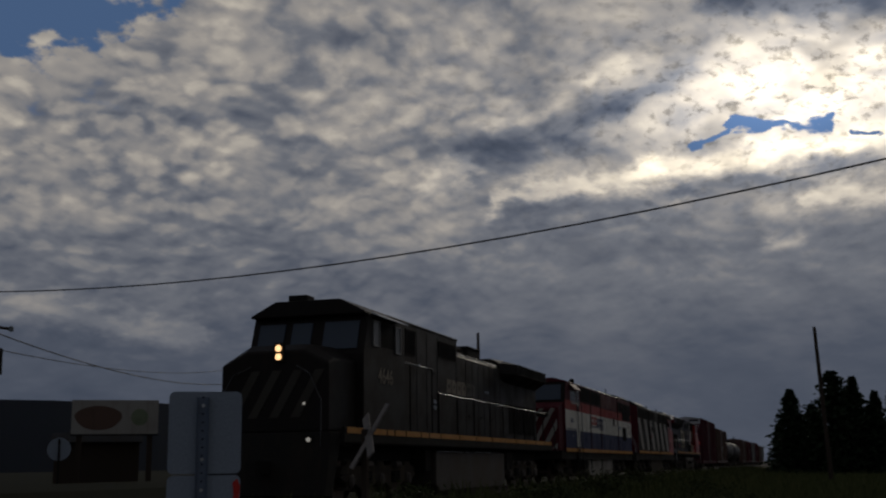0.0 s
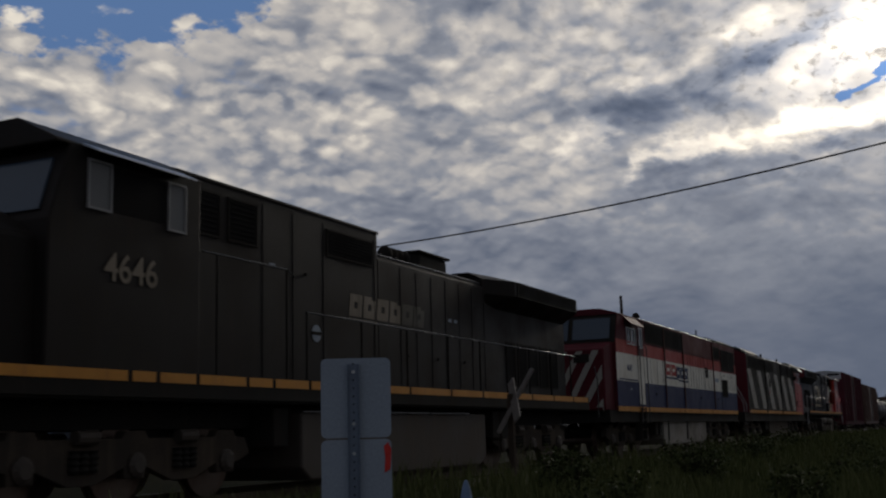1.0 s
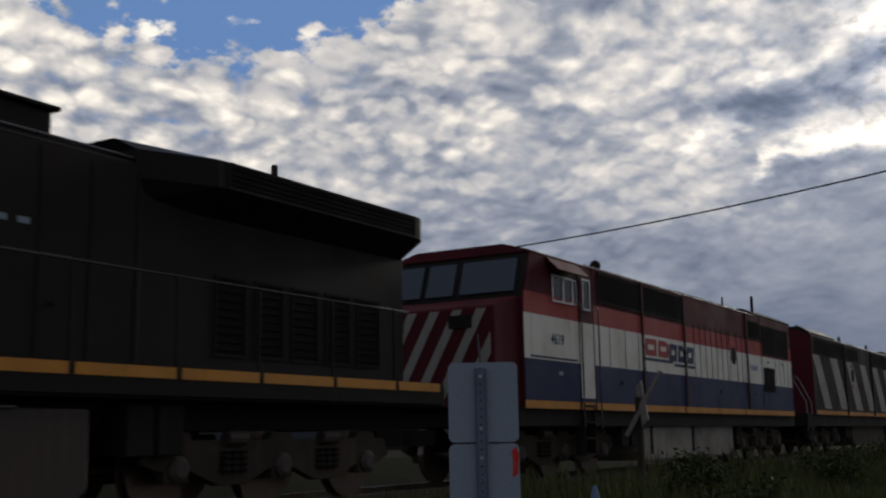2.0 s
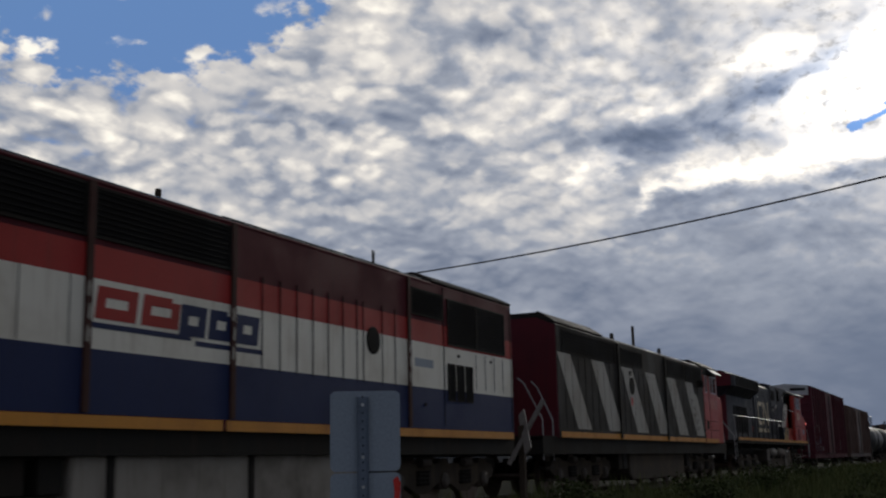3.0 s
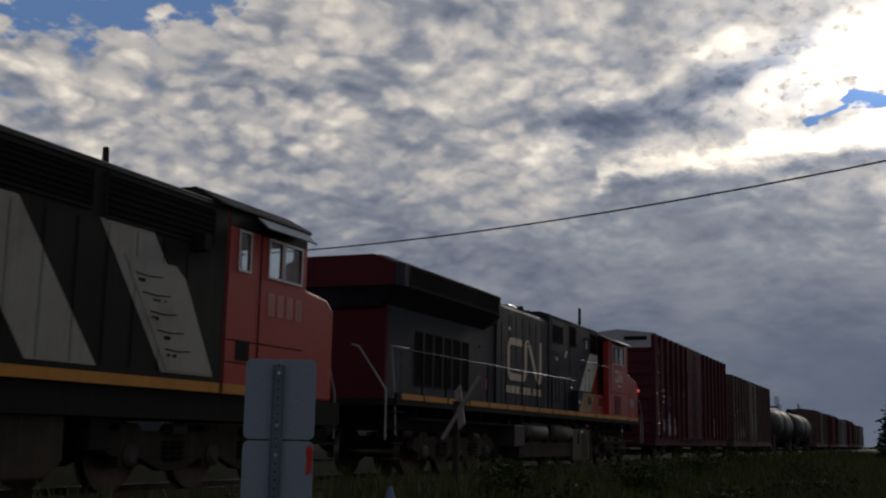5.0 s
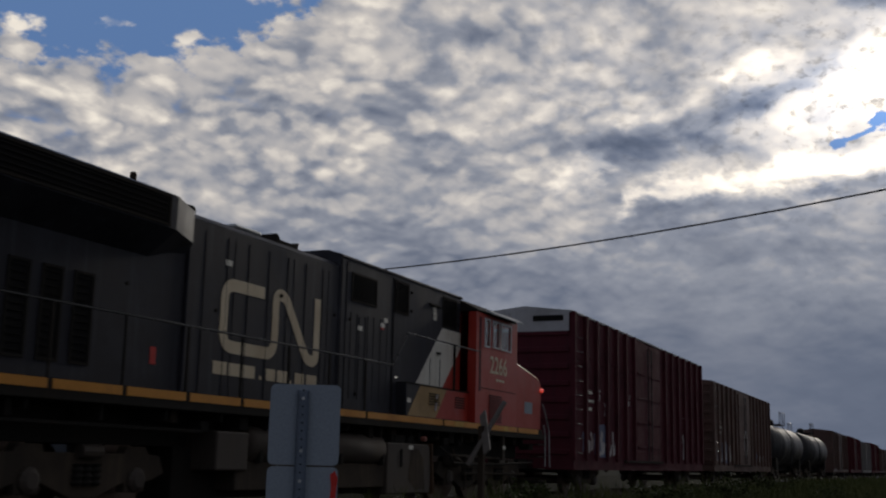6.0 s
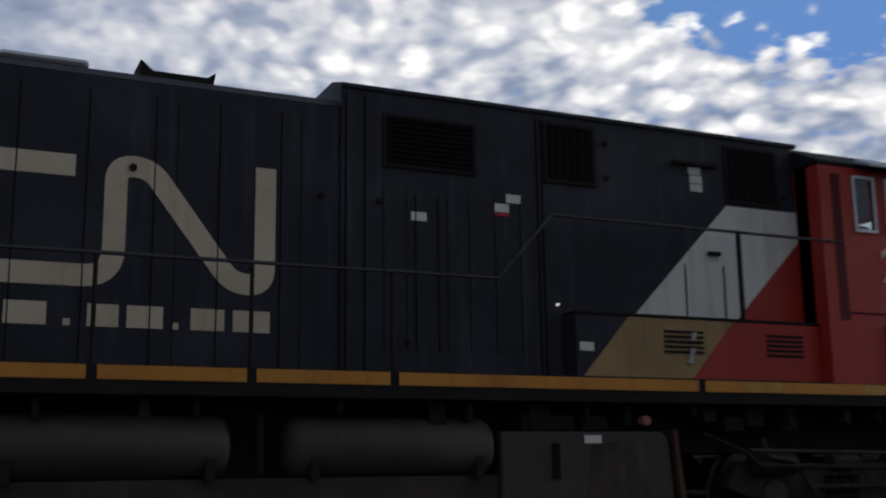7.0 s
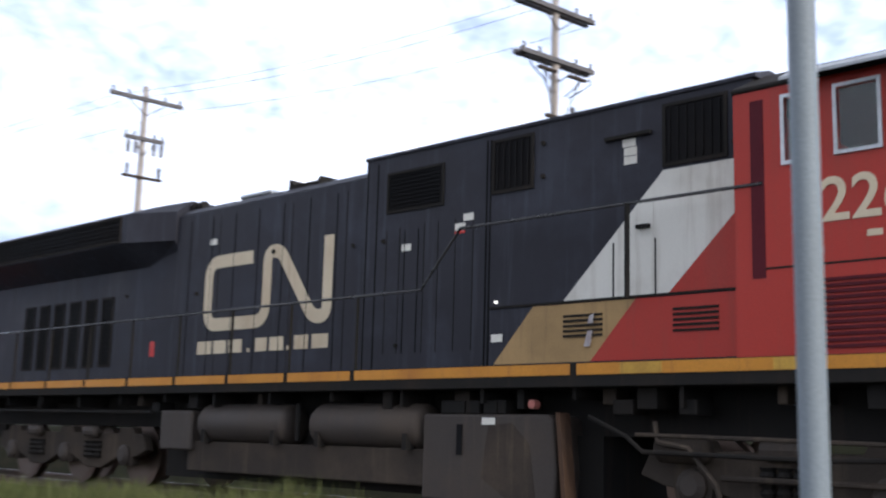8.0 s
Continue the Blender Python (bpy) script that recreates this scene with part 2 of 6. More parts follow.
def leafy(name, low, high):
    mat = bpy.data.materials.new(name)
    mat.use_nodes = True
    tree = mat.node_tree
    k = Nodes(tree)
    bsdf = tree.nodes["Principled BSDF"]
    geo = tree.nodes.new("ShaderNodeNewGeometry")
    at = tree.nodes.new("ShaderNodeTexCoord").outputs["Object"]
    f = k.m("MULTIPLY", k.m("ADD", geo.outputs["Random Per Island"], k.noise(at, 0.5, 3.0)), 0.55, clamp=True)
    k.put(k.mix(f, low, high), bsdf.inputs["Base Color"])
    bsdf.inputs["Roughness"].default_value = 0.65
    bsdf.inputs["Specular IOR Level"].default_value = 0.05
    return mat


BLACK = paint("black_paint", (0.027, 0.027, 0.035), 0.5, gloss=0.16, grime=0.6, dirt=(0.062, 0.066, 0.084))
GREEN = paint("dark_green_paint", (0.019, 0.0165, 0.0155), 0.5, gloss=0.10, grime=0.45, dirt=(0.030, 0.023, 0.019))
NAVY = paint("blue_paint", (0.020, 0.031, 0.095), 0.5, gloss=0.10, grime=0.2, dirt=(0.035, 0.038, 0.060))
WHITE = paint("white_paint", (0.76, 0.74, 0.67), 0.45, grime=0.4, grain=0.08, bump=0.06, dirt=(0.36, 0.31, 0.24))
RED = paint("red_paint", (0.37, 0.032, 0.030), 0.5, gloss=0.14, grime=0.35, dirt=(0.16, 0.04, 0.035))
ORANGE_RED = paint("orange_red_paint", (0.42, 0.036, 0.024), 0.42, grime=0.25, dirt=(0.18, 0.06, 0.04))
MAROON = paint("oxide_red_paint", (0.092, 0.013, 0.020), 0.6, gloss=0.12, grime=0.45, dirt=(0.055, 0.018, 0.024))
ZEBRA_DARK = paint("faded_black_paint", (0.017, 0.016, 0.015), 0.6, gloss=0.10, grime=0.35)
ZEBRA_WHITE = paint("faded_white_paint", (0.35, 0.335, 0.305), 0.55, grime=0.45, dirt=(0.20, 0.17, 0.14))
YELLOW = paint("yellow_sill_paint", (0.58, 0.25, 0.030), 0.5, grime=0.38, dirt=(0.25, 0.09, 0.04))
CREAM = paint("cream_lettering", (0.66, 0.56, 0.40), 0.5, grime=0.42, grain=0.10, bump=0.06, dirt=(0.35, 0.22, 0.12))
GOLD = paint("tan_paint", (0.42, 0.27, 0.115), 0.5, grime=0.35)
FRAME = paint("underframe_black", (0.022, 0.021, 0.020), 0.7, gloss=0.05, grime=0.6, dirt=(0.038, 0.031, 0.026))
TANK = paint("dusty_tank_metal", (0.056, 0.046, 0.040), 0.65, grime=0.6, dirt=(0.088, 0.068, 0.053))
PALETANK = paint("pale_dusty_tank", (0.30, 0.28, 0.255), 0.75, gloss=0.05, grime=0.6, dirt=(0.10, 0.085, 0.07))
DUSTY = paint("dusty_truck_iron", (0.050, 0.042, 0.036), 0.8, gloss=0.06, grime=0.7, dirt=(0.10, 0.078, 0.060))
STEEL = paint("galvanised_steel", (0.50, 0.52, 0.54), 0.38, metal=0.75, grime=0.25, dirt=(0.30, 0.30, 0.29), fine=20.0)
RUSTY = paint("rusty_plate", (0.10, 0.06, 0.04), 0.8, gloss=0.05, grime=0.6, dirt=(0.07, 0.05, 0.04))
ALUMINIUM = paint("sign_back_aluminium", (0.27, 0.32, 0.39), 0.55, grime=0.3, dirt=(0.20, 0.23, 0.27))
MASTGREY = paint("mast_grey_paint", (0.24, 0.275, 0.30), 0.5, grime=0.35, dirt=(0.22, 0.23, 0.23))
RAILSTEEL = paint("rail_steel", (0.16, 0.12, 0.10), 0.4, metal=0.8, grime=0.5, dirt=(0.10, 0.055, 0.035))
OFFWHITE = paint("galvanised_roof", (0.42, 0.44, 0.46), 0.5, metal=0.3, grime=0.3)
GRATE = paint("grille_black", (0.012, 0.012, 0.013), 0.7, gloss=0.05, grime=0.2, streak=False)
HANDRAIL = paint("worn_handrail", (0.018, 0.018, 0.019), 0.24, gloss=0.6, grime=0.2, streak=False)
PALERAIL = paint("pale_handrail", (0.30, 0.30, 0.31), 0.45, grime=0.4, streak=False)
REDLAMP = glowing("red_lamp_glow", (1.0, 0.06, 0.03), 0.5)
# reflected sky is put into the base colour as a blue tint
BLUEGLASS = glassy("sky_tinted_glass", (0.05, 0.07, 0.10), 0.12)
GLASS = glassy("cab_glass", (0.02, 0.025, 0.03))
# pale base colour stands in for sky seen in the panes
SKYPANE = glassy("pale_sky_glass", (0.16, 0.165, 0.17), 0.25)
CLEAR = clear_glass("clear_glass")
LAMP = glowing("headlight_glow", (1.0, 0.58, 0.27), 3.2)
MARKER = glowing("marker_glow", (1.0, 0.95, 0.85), 0.35)
WOOD = paint("weathered_pole_wood", (0.44, 0.39, 0.35), 0.85, grime=0.4, dirt=(0.14, 0.11, 0.085), fine=35.0)
GREYWOOD = paint("grey_crossarm_wood", (0.15, 0.14, 0.14), 0.85, gloss=0.05, grime=0.4, fine=35.0)
DARKWOOD = paint("creosoted_wood", (0.055, 0.042, 0.034), 0.85, gloss=0.05, grime=0.4)
CABLE = paint("cable_black", (0.015, 0.015, 0.016), 0.6, streak=False)
GRAVEL = paint("ballast_stone", (0.095, 0.085, 0.076), 0.9, gloss=0.05, grime=0.5, streak=False, grain=0.5, bump=0.6, fine=25.0)
SOIL = paint("grassy_soil", (0.023, 0.024, 0.014), 0.95, gloss=0.03, grime=0.6, dirt=(0.046, 0.040, 0.028), streak=False, grain=0.45, bump=0.6, fine=14.0)
ASPHALT = paint("road_asphalt", (0.055, 0.054, 0.053), 0.85, gloss=0.05, grime=0.4, dirt=(0.10, 0.09, 0.08), streak=False, grain=0.4, bump=0.5, fine=80.0)
GRASS = leafy("grass_blades", (0.042, 0.060, 0.020), (0.13, 0.135, 0.055))
BUSH = leafy("bush_leaves", (0.022, 0.034, 0.012), (0.065, 0.075, 0.030))
NEEDLES = leafy("conifer_needles", (0.012, 0.022, 0.012), (0.03, 0.05, 0.025))
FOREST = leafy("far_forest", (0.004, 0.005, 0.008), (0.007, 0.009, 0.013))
BARK = paint("bark", (0.09, 0.065, 0.05), 0.9, gloss=0.05, grime=0.4)
POSTPAINT = paint("rusty_post_paint", (0.060, 0.026, 0.024), 0.7, gloss=0.08, grime=0.6, dirt=(0.12, 0.09, 0.075))
REFLECT = paint("red_reflector", (0.60, 0.035, 0.03), 0.3, grime=0.1, streak=False)

# ---- mesh helpers ----


def box(bm, x0, x1, y0, y1, z0, z1):
    vs = [bm.verts.new(c) for c in ((x0, y0, z0), (x1, y0, z0), (x1, y1, z0), (x0, y1, z0), (x0, y0, z1), (x1, y0, z1), (x1, y1, z1), (x0, y1, z1))]
    for f in ((3, 2, 1, 0), (4, 5, 6, 7), (0, 1, 5, 4), (1, 2, 6, 5), (2, 3, 7, 6), (3, 0, 4, 7)):
        bm.faces.new([vs[i] for i in f])
    return bm


def prism_y(bm, pts, y0, y1):
    """A slab with the outline pts in x and z, from y0 to y1."""
    a = [bm.verts.new((x, y0, z)) for x, z in pts]
    b = [bm.verts.new((x, y1, z)) for x, z in pts]
    return _skin(bm, a, b)


def prism_x(bm, pts, x0, x1):
    """A bar with the outline pts in y and z, from x0 to x1."""
    a = [bm.verts.new((x0, y, z)) for y, z in pts]
    b = [bm.verts.new((x1, y, z)) for y, z in pts]
    return _skin(bm, a, b)


def _skin(bm, a, b):
    n = len(a)
    bm.faces.new(a[::-1])
    bm.faces.new(b)
    for i in range(n):
        bm.faces.new((a[i], a[(i + 1) % n], b[(i + 1) % n], b[i]))
    return bm


def rod(bm, p, q, r, n=8, r2=None):
    """A round bar from p to q."""
    p, q = Vector(p), Vector(q)
    d = (q - p).normalized()
    u = d.orthogonal().normalized()
    w = d.cross(u)
    ring = lambda c, rad: [bm.verts.new(c + (u * math.cos(2 * math.pi * i / n) + w * math.sin(2 * math.pi * i / n)) * rad) for i in range(n)]
    return _skin(bm, ring(p, r), ring(q, r if r2 is None else r2))


def pipe(bm, pts, r, n=6):
    for p, q in zip(pts, pts[1:]):
        rod(bm, p, q, r, n)
    return bm


def turned(bm, profile, axis="y", n=20):
    """A lathe: profile of (along, radius) round the axis."""
    rings = []
    for a, r in profile:
        ring = []
        for i in range(n):
            c, s = math.cos(2 * math.pi * i / n) * r, math.sin(2 * math.pi * i / n) * r
            ring.append(bm.verts.new({"x": (a, c, s), "y": (c, a, s), "z": (c, s, a)}[axis]))
        rings.append(ring)
    for a, b in zip(rings, rings[1:]):
        for i in range(n):
            bm.faces.new((a[i], a[(i + 1) % n], b[(i + 1) % n], b[i]))
    bm.faces.new(rings[0][::-1])
    bm.faces.new(rings[-1])
    return bm


def part(name, bm, material, parent=None, label="", at=None, bevel=0.0):
    """Links a bmesh as one mesh object, under its thing if one is given."""
    bmesh.ops.recalc_face_normals(bm, faces=bm.faces)
    me = bpy.data.meshes.new(name)
    bm.to_mesh(me)
    bm.free()
    me.materials.append(material)
    ob = new(name, me)
    if at is not None:
        ob.matrix_basis = at
    if parent is not None:
        ob.parent = parent
    if label:
        ob["label"] = label
    if bevel:
        mod = ob.modifiers.new("edge", "BEVEL")
        mod.width, mod.segments, mod.limit_method = bevel, 2, "ANGLE"
    return ob


def bme():
    return bmesh.new()


def thing(name, label, category, m=None, group="", kind=""):
    ob = new(name)
    ob.empty_display_size = 0.1
    if m is not None:
        ob.matrix_basis = m
    return tagged(ob, label, category, group, kind)


def lettering(name, words, size, material, parent, x, y, z, label="", squeeze=1.0, slant=0.0):
    """Raised lettering on a side that faces -y; x, z: its lower left corner."""
    curve = bpy.data.curves.new(name, "FONT")
    curve.body, curve.size, curve.extrude, curve.shear, curve.offset = words, size, 0.003, slant, size * 0.012
    maker = bpy.data.objects.new(name, curve)
    me = bpy.data.meshes.new_from_object(maker)
    bpy.data.objects.remove(maker)
    me.materials.append(material)
    ob = new(name, me)
    ob.parent = parent
    ob.matrix_basis = Matrix.Translation((x, y, z)) @ Euler((radians(90), 0, 0)).to_matrix().to_4x4() @ Matrix.Diagonal((squeeze, 1, 1, 1))
    if label:
        ob["label"] = label
    return ob


# ---- ground, road, track ----


def ground_z(x, y):
    """Gently rising towards the track's bed."""
    t = min(1.0, max(0.0, (y - 1.0) / 6.5))
    s = t * t * (3 - 2 * t)
    return 0.42 * s + 0.05 * noise.noise((x * 0.15, y * 0.15, 0.0)) * min(1.0, abs(y - TRACK_Y) / 4)


def far_bank(x, y):
    """A low grown-over bank added beyond the track, higher past the road; it hides the bright strip under the train."""
    rise = 0.75 + 0.65 * min(1.0, max(0.0, (14.0 - x) / 10.0))
    return rise * min(1.0, max(0.0, (y - 13.9) / 2.2)) * max(0.0, 1.0 - max(0.0, y - 24.0) / 20.0)


def make_ground():
    bm = bme()
    xs = [-3000, -1200, -500, -200, -100] + [-60 + 4 * i for i in range(56)] + [200, 300, 500, 1000, 2000, 3500]
    ys = [-2500, -800, -300, -120, -60, -30] + [-18 + 2 * i for i in range(26)] + [45, 70, 120, 300, 900, 1600, 3000]
    rows = [[bm.verts.new((x, y, ground_z(x, y) + far_bank(x, y))) for x in xs] for y in ys]
    for a, b in zip(rows, rows[1:]):
        for i in range(len(xs) - 1):
            bm.faces.new((a[i], a[i + 1], b[i + 1], b[i]))
    tagged(part("ground", bm, SOIL), "dark grassy soil beside the railway track", "ground", kind="structure")
    bm = bme()
    prism_x(bm, [(TRACK_Y - 2.6, 0.30), (TRACK_Y + 2.6, 0.30), (TRACK_Y + 1.7, 0.60), (TRACK_Y - 1.7, 0.60)], -400, 900)
    tagged(part("ballast", bm, GRAVEL), "bed of grey crushed stone under the track", "track bed", kind="structure")
    for side in (-0.7525, 0.7525):
        bm = bme()
        y = TRACK_Y + side
        prism_x(bm, [(y - 0.07, 0.60), (y + 0.07, 0.60), (y + 0.012, 0.625), (y + 0.012, 0.715), (y + 0.036, 0.72), (y + 0.036, 0.75),
                     (y - 0.036, 0.75), (y - 0.036, 0.72), (y - 0.012, 0.715), (y - 0.012, 0.625)], -400, 900)
        tagged(part("rail", bm, RAILSTEEL), "worn steel rail with a bright running surface", "rail", "rails of the track", "structure")
    ties = thing("railway_ties", "row of dark wooden ties in the ballast", "ties", kind="structure")
    me = None
    for i in range(150):
        if me is None:
            me = part("tie", box(bme(), -0.11, 0.11, -1.3, 1.3, -0.16, 0.0), DARKWOOD, ties).data
            ob = bpy.data.objects[me.name] if me.name in bpy.data.objects else ties.children[0]
        else:
            ob = new("tie", me)
            ob.parent = ties
        ob.matrix_basis = pose(-20 + i * 0.53, TRACK_Y, 0.615)
    # the road over the track, past which the viewer stands
    bm = bme()
    prism_y(bm, [(-5.5, 0.0), (1.5, 0.0), (1.5, 0.14), (-5.5, 0.14)], -40, 3)
    ramp = [bm.verts.new(c) for c in ((-5.5, 3, 0.14), (1.5, 3, 0.14), (1.5, 8.8, 0.72), (-5.5, 8.8, 0.72), (-5.5, 3, -0.2), (1.5, 3, -0.2), (1.5, 8.8, 0.1), (-5.5, 8.8, 0.1))]
    for f in ((0, 1, 2, 3), (7, 6, 5, 4), (0, 4, 5, 1), (1, 5, 6, 2), (2, 6, 7, 3), (3, 7, 4, 0)):
        bm.faces.new([ramp[i] for i in f])
    tagged(part("road", bm, ASPHALT), "worn asphalt road that rises to the level crossing", "road", kind="structure")


make_ground()


def make_grass(name, count, x0, x1, y0, y1, low, high, seed, label, power=1.5):
    rng = random.Random(seed)
    verts, faces = [], []
    for _ in range(count):
        x = x0 + (x1 - x0) * rng.random() ** power
        y = rng.uniform(y0, y1)
        z = ground_z(x, y)
        tuft = noise.noise((x * 0.35, y * 0.35, seed)) * 0.5 + 0.6
        h = rng.uniform(low, high) * max(0.25, tuft)
        a = rng.uniform(0, 2 * math.pi)
        w = rng.uniform(0.006, 0.016) * (1 + abs(x) / 60)
        lean = rng.uniform(0.05, 0.4) * h
        b = rng.uniform(0, 2 * math.pi)
        dx, dy = math.cos(a) * w, math.sin(a) * w
        ex, ey = math.cos(b) * lean, math.sin(b) * lean
        n = len(verts)
        verts += [(x - dx, y - dy, z - 0.03), (x + dx, y + dy, z - 0.03), (x + dx * 0.8 + ex * 0.35, y + dy * 0.8 + ey * 0.35, z + h * 0.6),
                  (x - dx * 0.8 + ex * 0.35, y - dy * 0.8 + ey * 0.35, z + h * 0.6), (x + ex, y + ey, z + h)]
        faces += [(n, n + 1, n + 2, n + 3), (n + 3, n + 2, n + 4)]
    me = bpy.data.meshes.new(name)
    me.from_pydata(verts, [], faces)
    me.materials.append(GRASS)
    tagged(new(name, me), label, "grass", kind="stuff")


make_grass("tall_grass", 110000, 8.5, 150, -9.0, 8.4, 0.5, 1.15, 3, "tall uneven green grass and weeds along the track")
make_grass("crossing_weeds", 14000, -24, -6.5, 5.6, 8.5, 0.50, 1.05, 9, "sunlit green weeds beside the crossing", 1.0)
make_grass("far_grass", 40000, -60, 120, 14.2, 24, 0.10, 0.30, 5, "green weeds behind the track bed", 1.0)


def make_shrub(x, y, h, wide, seed):
    """A low bush: thin stems and many small leaves."""
    rng = random.Random(seed)
    bush = thing("shrub", "low dark green bush in the tall grass", "shrub", pose(x, y, ground_z(x, y) - 0.05), "bushes in the grass")
    bm = bme()
    tips = []
    for _ in range(9):
        a, r = rng.uniform(0, 2 * math.pi), rng.uniform(0.1, 0.75) * wide
        tip = (math.cos(a) * r, math.sin(a) * r, h * rng.uniform(0.55, 0.95))
        rod(bm, (0, 0, 0), tip, 0.016, 5, 0.005)
        tips.append(tip)
    part("stems", bm, BARK, bush)
    verts, faces = [], []
    for _ in range(1500):
        tx, ty, tz = rng.choice(tips)
        f = rng.uniform(0.35, 1.05)
        p = Vector((tx * f + rng.gauss(0, 0.13 * wide), ty * f + rng.gauss(0, 0.13 * wide), max(0.02, tz * f + rng.gauss(0, 0.09 * h))))
        u = Vector((rng.uniform(-1, 1), rng.uniform(-1, 1), rng.uniform(-0.7, 0.7))).normalized() * rng.uniform(0.03, 0.06)
        v = u.cross(Vector((rng.uniform(-1, 1), rng.uniform(-1, 1), rng.uniform(-1, 1)))).normalized() * 0.025
        n = len(verts)
        verts += [p - u, p + v, p + u, p - v]
        faces.append((n, n + 1, n + 2, n + 3))
    me = bpy.data.meshes.new("leaves")
    me.from_pydata(verts, [], faces)
    me.materials.append(BUSH)
    leaves = new("leaves", me)
    leaves.parent = bush


for i, (x, y, h, wide) in enumerate(((14.5, 4.4, 0.85, 0.8), (19.0, 2.6, 0.9, 1.0), (17.2, 5.9, 0.9, 0.9), (24.0, 5.2, 1.0, 1.2), (27.0, 2.0, 0.95, 1.3), (22.0, 7.2, 0.9, 0.8),
                                     (33.0, 5.6, 1.05, 1.4), (38.0, 3.0, 1.0, 1.5), (46.0, 6.4, 1.1, 1.6))):
    make_shrub(x, y, h, wide, 60 + i)


def make_hills():
    bm = bme()
    rng = random.Random(4)
    n = 80
    near, top, back = [], [], []
    for i in range(n + 1):
        a = radians(-100 + 195 * i / n)
        fade = min(1.0, max(0.0, (84 - math.degrees(a)) / 26))
        h = (92 + 16 * noise.noise((i * 0.17, 1.0, 0)) + 5 * noise.noise((i * 0.9, 4.0, 0))) * fade
        d = 1600
        near.append(bm.verts.new((math.sin(a) * d * 0.8, math.cos(a) * d * 0.8, -2)))
        top.append(bm.verts.new((math.sin(a) * d, math.cos(a) * d, max(0.0, h) + 1)))
        back.append(bm.verts.new((math.sin(a) * d * 1.3, math.cos(a) * d * 1.3, -2)))
    for i in range(n):
        bm.faces.new((near[i], near[i + 1], top[i + 1], top[i]))
        bm.faces.new((top[i], top[i + 1], back[i + 1], back[i]))
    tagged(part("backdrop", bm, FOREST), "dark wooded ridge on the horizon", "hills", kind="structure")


make_hills()

# ---- things beside the track ----


def make_sign():
    d = Vector((math.sin(radians(60.5)), math.cos(radians(60.5)), 0))
    turn = math.degrees(math.atan2(-d.x, d.y))
    post = thing("road_sign", "back of two stacked square metal road signs on a perforated post", "road sign", pose(d.x * 7.0, d.y * 7.0, 0, 0, 0, turn))
    z = ground_z(d.x * 7, d.y * 7) - 0.2

    def plate(z0, z1, w, name, label=""):
        bm = bme()
        r, pts = 0.035, []
        for cx, cz, a in ((w - r, z1 - r, 0), (-w + r, z1 - r, 90), (-w + r, z0 + r, 180), (w - r, z0 + r, 270)):
            for i in range(5):
                t = radians(a + 22.5 * i)
                pts.append((cx + r * math.cos(t), cz + r * math.sin(t)))
        prism_y(bm, pts, 0.0, 0.003)
        return part(name, bm, ALUMINIUM, post, label)

    plate(1.575, 2.065, 0.216, "upper_plate")
    plate(1.06, 1.565, 0.216, "lower_plate")
    bm = bme()
    prism_x(bm, [(-0.032, z), (-0.004, z), (-0.004, 2.03), (-0.032, 2.03)], -0.052, -0.046)
    box(bm, 0.016, 0.022, -0.032, -0.004, z, 2.03)
    box(bm, -0.046, 0.016, -0.008, -0.004, z, 2.03)
    part("post", bm, paint("blue_grey_channel", (0.16, 0.20, 0.27), 0.5, metal=0.4), post, "blue-grey steel channel post", bevel=0.002)
    for i in range(22):
        rod_bm = rod(bme(), (-0.015, -0.0115, 0.98 + 0.05 * i), (-0.015, -0.0075, 0.98 + 0.05 * i), 0.006, 6)
        part("post_hole", rod_bm, GRATE, post)
    for zz in (1.66, 1.98, 1.15, 1.48):
        part("bolt", rod(bme(), (-0.015, -0.02, zz), (-0.015, -0.006, zz), 0.011, 6), STEEL, post)
    bm = bme()
    prism_y(bm, [(0.170, 1.36), (0.205, 1.38), (0.215, 1.50), (0.195, 1.545), (0.168, 1.52), (0.176, 1.45)], -0.006, -0.0025)
    part("red_mark", bm, REFLECT, post, "red paint mark on the plate's edge")


make_sign()


def make_mast():
    x, y = -2.61, 5.52
    mast = thing("signal_mast", "plain galvanised steel mast of the crossing signal", "mast", pose(x, y, 0) @ Matrix.Rotation(radians(5.0), 4, (0.907, 0.42, 0)))
    part("pole", turned(bme(), [(0.25, 0.075), (5.4, 0.068), (5.42, 0.05)], "z", 24), MASTGREY, mast)
    part("base", turned(bme(), [(0.1, 0.2), (0.42, 0.2), (0.50, 0.12), (0.6, 0.085)], "z", 16), MASTGREY, mast)


make_mast()


OLDBOARD = paint("old_board_paint", (0.17, 0.155, 0.145), 0.7, grime=0.6, dirt=(0.10, 0.08, 0.07))


def make_crossbuck():
    sign = thing("crossbuck", "weathered white crossed boards on a leaning post at the crossing", "crossing sign", pose(18.55, 7.25, 0.35))
    part("post", box(bme(), -0.05, 0.05, 0.0, 0.10, 0, 1.9), DARKWOOD, sign)
    ahead, right = Vector((0.934, 0.358, 0.0)), Vector((0.358, -0.934, 0.0))
    up = Vector((0, 0, 1))
    ways = [(right * 0.50 + up * 0.866).normalized(), (right * -0.08 + up * 0.55 + ahead * 0.83).normalized()]
    face = ways[0].cross(ways[1]).normalized()
    for i, d in enumerate(ways):
        side = face.cross(d).normalized()
        m = Matrix((d, side, face)).transposed().to_4x4()
        m.translation = Vector((-0.06, -0.06, 1.78)) + face * (0.03 * i)
        part("board", box(bme(), -0.64, 0.64, -0.085, 0.085, -0.014, 0.014), OLDBOARD, sign, at=m, bevel=0.004)


make_crossbuck()


